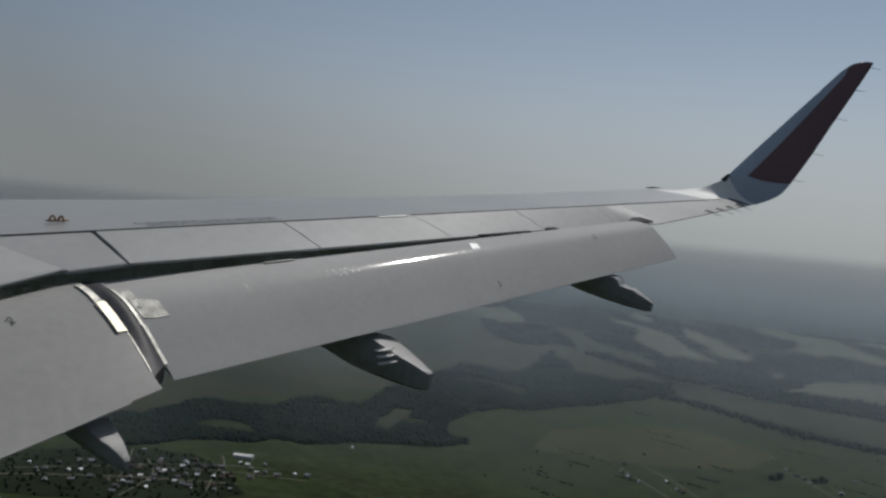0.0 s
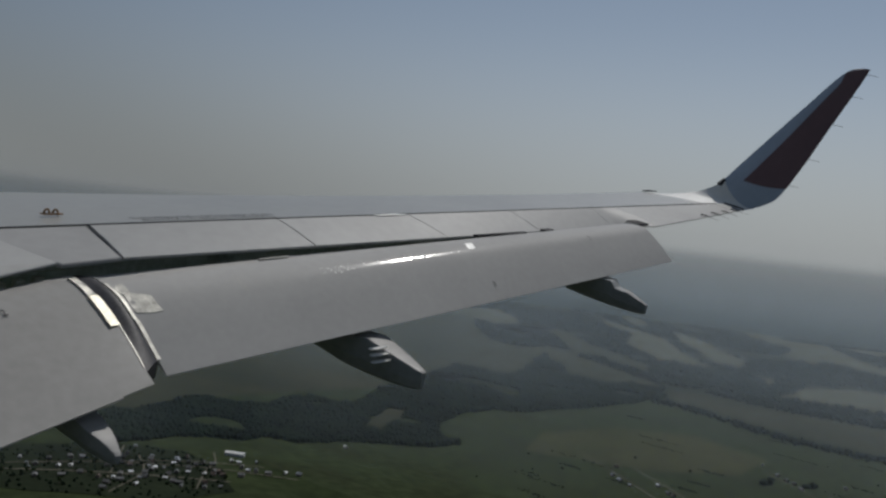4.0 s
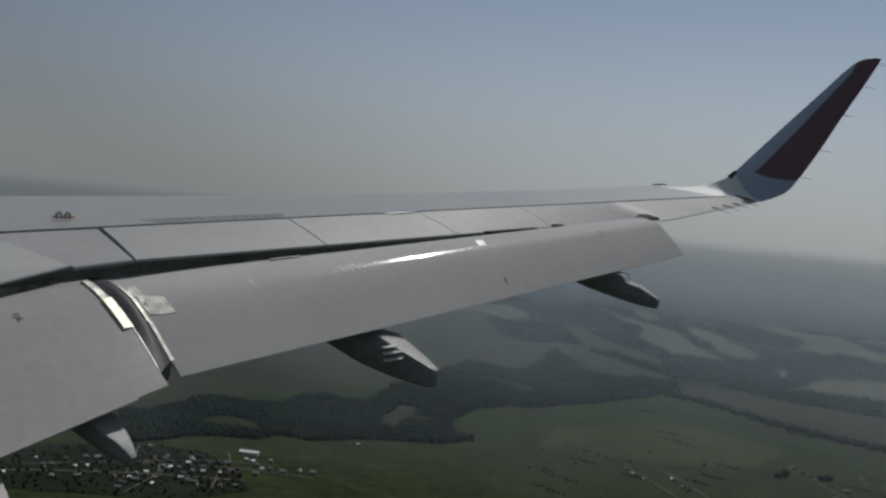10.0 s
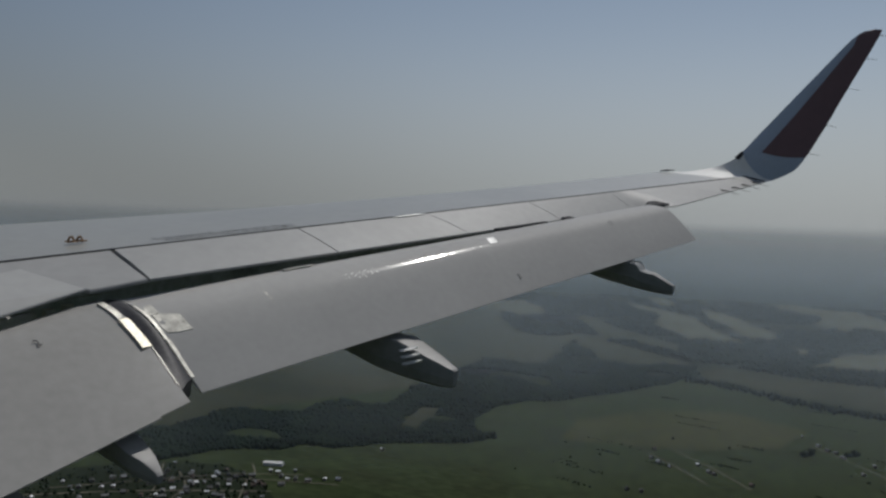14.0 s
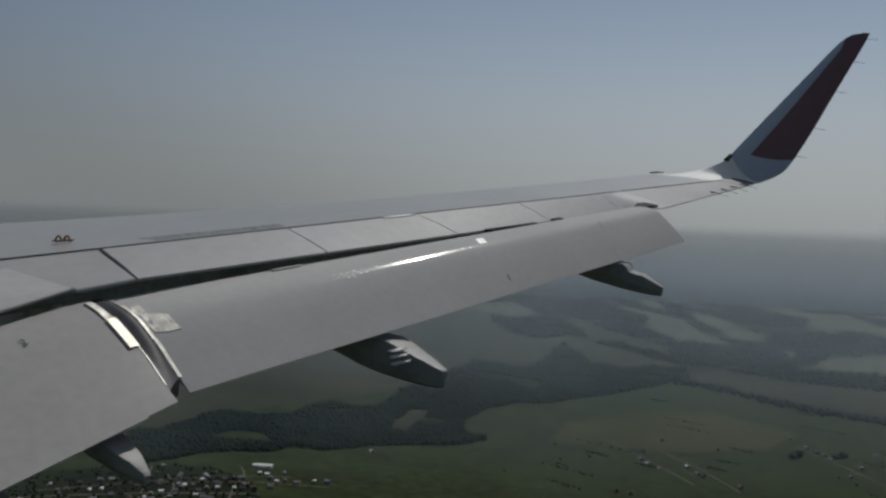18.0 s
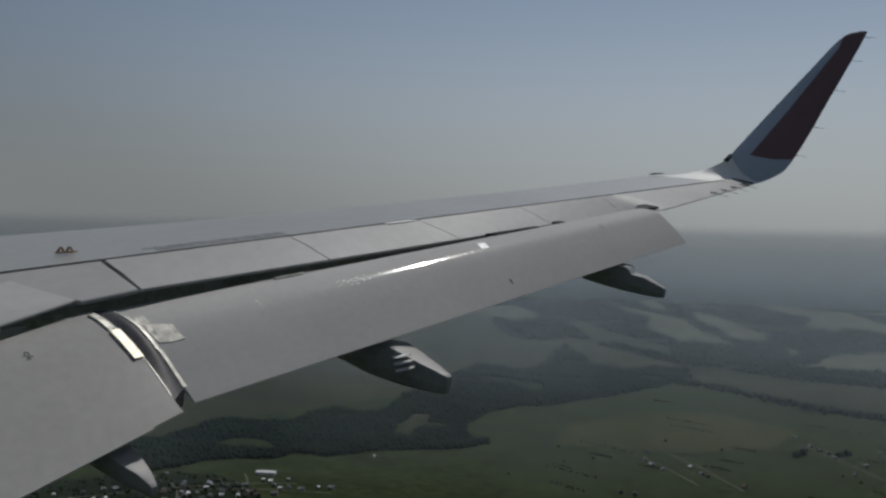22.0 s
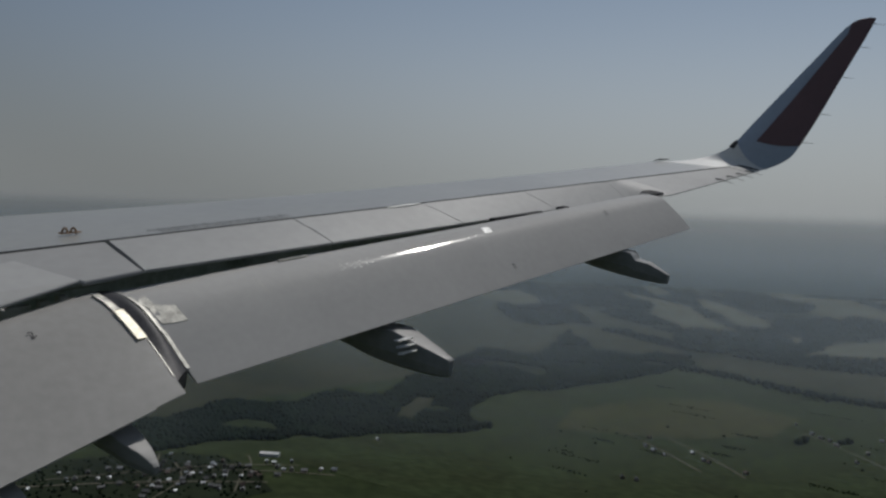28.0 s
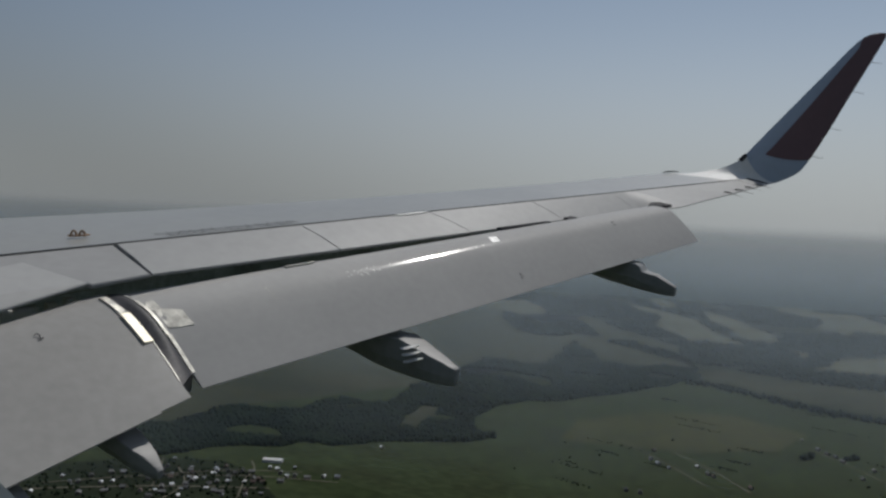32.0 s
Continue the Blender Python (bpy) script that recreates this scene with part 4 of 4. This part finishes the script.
def grove(name, pts, size, mat, label, flat=1.0):
    """Woodland in drifts of lower and taller trees."""
    tall = np.array([noise.noise(Vector((x * 0.013, y * 0.013, 5.7))) + 0.5 * noise.noise(Vector((x * 0.05, y * 0.05, 1.2))) for x, y in pts])
    for lo, hi, k in ((-9, -0.12, 0.72), (-0.12, 0.22, 1.0), (0.22, 9, 1.35)):
        some = pts[(tall >= lo) & (tall < hi)]
        if len(some):
            woods(name, some, size * k, mat, label, flat)


pts = scatter(wavy(BELT, 30, 30), 4.9)
pts = pts[~inside(pts, CLEARING)]
clear = np.array([noise.noise(Vector((x * 0.008, y * 0.008, 3.1))) for x, y in pts])
grove("wood", pts[clear < 0.34], 7.2, LEAF, "dark green belt of mixed woodland")
field("field", CLEARING, DULL, "small clearing in the wood", 30, 4)
for line, wide, gap in (([(2040, 430), (2000, 320), (1930, 210), (1865, 100), (1850, -10), (1820, -500)], 24, 7), ([(2300, 330), (2260, 220), (2250, -10), (2250, -500)], 30, 9), ([(1230, 600), (1275, 570)], 12, 6), ([(1600, 625), (1660, 590)], 16, 6), ([(1450, 125), (1480, 110)], 10, 8), ([(1500, 60), (1530, 30)], 10, 8)):
    some = []
    for (x0, y0), (x1, y1) in zip(line, line[1:]):
        n = int(math.dist((x0, y0), (x1, y1)) / gap * wide / gap)
        f = rng.random(n)
        some.append(np.stack([x0 + (x1 - x0) * f + rng.normal(0, wide * 0.4, n), y0 + (y1 - y0) * f + rng.normal(0, wide * 0.4, n)], 1))
    woods("hedgerow", np.concatenate(some), 10.0, LEAF, "uneven line of hedge trees")
far = scatter(FAR_BASE, 13)
keep = ~inside(far, wavy(PASTURE, 80, 16)) & ~inside(far, BELT)
keep &= ~((far[:, 0] < 2290) & (far[:, 1] < 420))
for poly in FAR_FIELDS:
    keep &= ~inside(far, wavy(poly, 60, 20))
lumps = np.array([noise.noise(Vector((x * 0.0030, y * 0.0030, 9.0))) + 0.4 * noise.noise(Vector((x * 0.012, y * 0.012, 2.0))) for x, y in far])
grove("wood", far[keep & (lumps > -0.22)], 12.5, LEAF, "far hazy woodland", 0.62)
MEADOW_TREES = scatter([(1050, 640), (1900, 300), (1850, -400), (1150, -450), (1000, 400)], 75, 0.22)
for k in range(26):
    x, y = rng.uniform(1080, 1850), rng.uniform(-350, 420)
    long, n = rng.uniform(25, 110), int(rng.integers(14, 46))
    f = rng.random(n) - 0.5
    woods("scrub", np.stack([x + f * long * 0.25 + rng.normal(0, 3, n), y + f * long + rng.normal(0, 4, n)], 1), 2.6, LEAF_LIGHT, "low scrub along a ditch")
woods("scrub", MEADOW_TREES, 4.5, LEAF_LIGHT, "scattered bushes on the meadow")


# ---- roads, houses, trees of the village ----
def road(name, line, width, label):
    pts = spline([(x, y, 0) for x, y in line], 8 * len(line))
    v, f = [], []
    for i, p in enumerate(pts):
        d = (pts[min(i + 1, len(pts) - 1)] - pts[max(i - 1, 0)]).normalized()
        side = Vector((-d.y, d.x, 0)) * width / 2
        for q in (p - side, p + side):
            v.append((q.x, q.y, GZ + 1.2))
    f = [(2 * i, 2 * i + 2, 2 * i + 3, 2 * i + 1) for i in range(len(pts) - 1)]
    return tagged(mesh_ob(name, v, f, TRACK), label, "road", kind="structure")


ROADS = [[(640, 960), (740, 850), (800, 770), (850, 690)], [(700, 930), (800, 850), (880, 780), (930, 700)], [(720, 760), (800, 790), (850, 850)], [(930, 790), (900, 760), (860, 740), (800, 700)],
         [(1396, 406), (1329, 332), (1269, 274), (1213, 222)], [(1372, 307), (1299, 231), (1218, 163)], [(1535, 121), (1466, 58), (1396, 5), (1300, -60)], [(866, 895), (806, 843), (752, 799)], [(806, 843), (877, 741), (921, 635)]]
for k, line in enumerate(ROADS):
    road("road", line, 3.0 if k < 1 else 2.0, "pale dirt road")


def house(wide, deep, tall, pitch, roof_mat):
    """A village house with walls, gable roof, windows and chimney, standing at the origin."""
    ob = tagged(new("house"), "small village house with a gable roof", "house", "houses of the village")
    body = bmesh.new()
    w, d = wide / 2, deep / 2
    v = [body.verts.new(p) for p in ((-w, -d, -4), (w, -d, -4), (w, d, -4), (-w, d, -4), (-w, -d, tall), (w, -d, tall), (w, d, tall), (-w, d, tall), (-w, 0, tall + pitch), (w, 0, tall + pitch))]
    for q in ((0, 1, 5, 4), (2, 3, 7, 6), (1, 2, 6, 9, 5), (3, 0, 4, 8, 7), (3, 2, 1, 0)):
        body.faces.new([v[k] for k in q])
    part("wall", body, WALL, ob)
    e, t = 0.5, 0.18
    rf = bmesh.new()
    drop = pitch * e / d
    sec = [(-d - e, tall - drop), (0, tall + pitch), (d + e, tall - drop), (d + e, tall - drop + t), (0, tall + pitch + t * 1.3), (-d - e, tall - drop + t)]
    rows = [[rf.verts.new((x, y, z + 0.01)) for y, z in sec] for x in (-w - e, w + e)]
    for k in range(6):
        j = (k + 1) % 6
        rf.faces.new((rows[0][k], rows[0][j], rows[1][j], rows[1][k]))
    rf.faces.new((rows[0][0], rows[0][5], rows[0][4], rows[0][1]))
    rf.faces.new((rows[0][1], rows[0][4], rows[0][3], rows[0][2]))
    rf.faces.new((rows[1][0], rows[1][1], rows[1][4], rows[1][5]))
    rf.faces.new((rows[1][1], rows[1][2], rows[1][3], rows[1][4]))
    part("roof", rf, roof_mat, ob)
    part("chimney", box_bm(w * 0.35, w * 0.35 + 0.7, -0.9, -0.2, tall + pitch * 0.5, tall + pitch + 0.9), RUST, ob)
    for x in (-w * 0.5, w * 0.45):
        part("window", box_bm(x - 0.6, x + 0.6, -d - 0.05, -d + 0.05, tall * 0.35, tall * 0.35 + 1.3), PANE, ob)
    return ob


def tree(hgt):
    ob = tagged(new("tree"), "leafy broad garden tree", "tree", "trees of the village")
    part("trunk", tube([(0, 0, -4), (0.1, 0, hgt * 0.25), (0, 0.1, hgt * 0.6)], [0.4, 0.3, 0.12], 6), BARK, ob)
    vs, fs, base = [], [], 0
    r = random.Random(int(hgt * 10))
    for k in range(26):
        v, f = SHAPES[k % 7]
        a, q = r.uniform(0, 6.28), r.uniform(0, 0.34) * hgt
        c = np.array((q * math.cos(a), q * math.sin(a), hgt * r.uniform(0.28, 0.82)))
        vs.append(v * hgt * r.uniform(0.16, 0.30) + c)
        fs.append(f + base)
        base += len(v)
    mesh_ob("crown", np.concatenate(vs).tolist(), [tuple(t) for t in np.concatenate(fs).tolist()], LEAF_LIGHT, ob)
    return ob


HOUSES = [house(6.6, 5.2, 2.5, 1.8, TIN), house(6.0, 5.0, 2.4, 2.0, SLATE), house(8.0, 5.2, 2.5, 1.5, SLATE), house(5.6, 4.6, 2.4, 1.9, RUST), house(4.2, 3.2, 2.1, 0.7, TIN), house(5.0, 4.0, 2.3, 1.2, ZINC)]
TREES = [tree(6.0), tree(8.0)]
spots = []
for line in ROADS:
    for (x0, y0), (x1, y1) in zip(line, line[1:]):
        n = int(math.dist((x0, y0), (x1, y1)) / 9.5)
        a = math.atan2(y1 - y0, x1 - x0)
        for k in range(n):
            for side in (-1, 1):
                if rng.random() < (0.38 if x0 < 900 else 0.03):
                    off = rng.uniform(5, 26) * side
                    f = (k + rng.uniform(0.2, 0.8)) / n
                    spots.append((x0 + (x1 - x0) * f - math.sin(a) * off, y0 + (y1 - y0) * f + math.cos(a) * off, a + rng.choice([0, math.pi / 2]) + rng.uniform(-0.25, 0.25)))
spots += [(1355, 329, 0.8), (1301, 322, 0.8), (1282, 306, 0.9), (1268, 286, 0.8), (1302, 252, 0.7), (1272, 230, 0.8), (1265, 221, 0.6), (1239, 166, 0.9), (1537, 106, 0.7), (1515, 90, 0.8), (1504, 77, 0.7), (1480, 65, 0.8), (1593, 136, 0.3), (1124, 308, 0.5), (1125, 289, 0.4), (1620, 632, 0.4), (1100, 682, 1.0), (1452, 20, 0.2), (1550, 2, 1.2), (1470, 122, 0.7)]
placed = []
for x, y, a in spots:
    if all((x - p) ** 2 + (y - q) ** 2 > 7.5 ** 2 for p, q in placed):
        placed.append((x, y))
for i, (x, y) in enumerate(placed):
    a = next(s[2] for s in spots if s[0] == x and s[1] == y)
    k = int(rng.choice([0, 1, 1, 1, 2, 2, 3, 4, 4, 5, 5]))
    if i < 6:
        HOUSES[i].matrix_world = pose(x, y, GZ + 1.0, 0, 0, math.degrees(a))
    else:
        copy_thing(HOUSES[k], pose(x, y, GZ + 1.0, 0, 0, math.degrees(a)))
gardens = scatter(wavy(VILLAGE, 40, 12), 8, 0.34)
near = np.array([min((x - p) ** 2 + (y - q) ** 2 for p, q in placed) for x, y in gardens])
woods("garden_shrubs", gardens[near > 5.0 ** 2], 4.0, LEAF, "dark garden trees and shrubs between houses")
n_tree = 0
for x, y in scatter(VILLAGE, 34, 0.5):
    if all((x - p) ** 2 + (y - q) ** 2 > 11 ** 2 for p, q in placed):
        m = pose(x, y, GZ + 1.0, 0, 0, rng.uniform(0, 360))
        if n_tree < 2:
            TREES[n_tree].matrix_world = m
        else:
            copy_thing(TREES[n_tree % 2], m)
        n_tree += 1

barn = tagged(new("barn"), "long low pale farm barn beside the village", "barn")
part("wall", box_bm(-13.5, 13.5, -5, 5, -4, 3.4), WHITE_WALL, barn)
rf = bmesh.new()
rows = [[rf.verts.new((x, y, z)) for y, z in ((-5.6, 3.3), (0, 4.6), (5.6, 3.3), (5.6, 3.5), (0, 4.85), (-5.6, 3.5))] for x in (-14, 14)]
for k in range(6):
    j = (k + 1) % 6
    rf.faces.new((rows[0][k], rows[0][j], rows[1][j], rows[1][k]))
for r in rows:
    rf.faces.new((r[0], r[1], r[4], r[5]))
    rf.faces.new((r[1], r[2], r[3], r[4]))
part("roof", rf, WHITE_WALL, barn, "pale sheet roof")
barn.matrix_world = pose(946, 765, GZ + 0.6, 0, 0, -68)
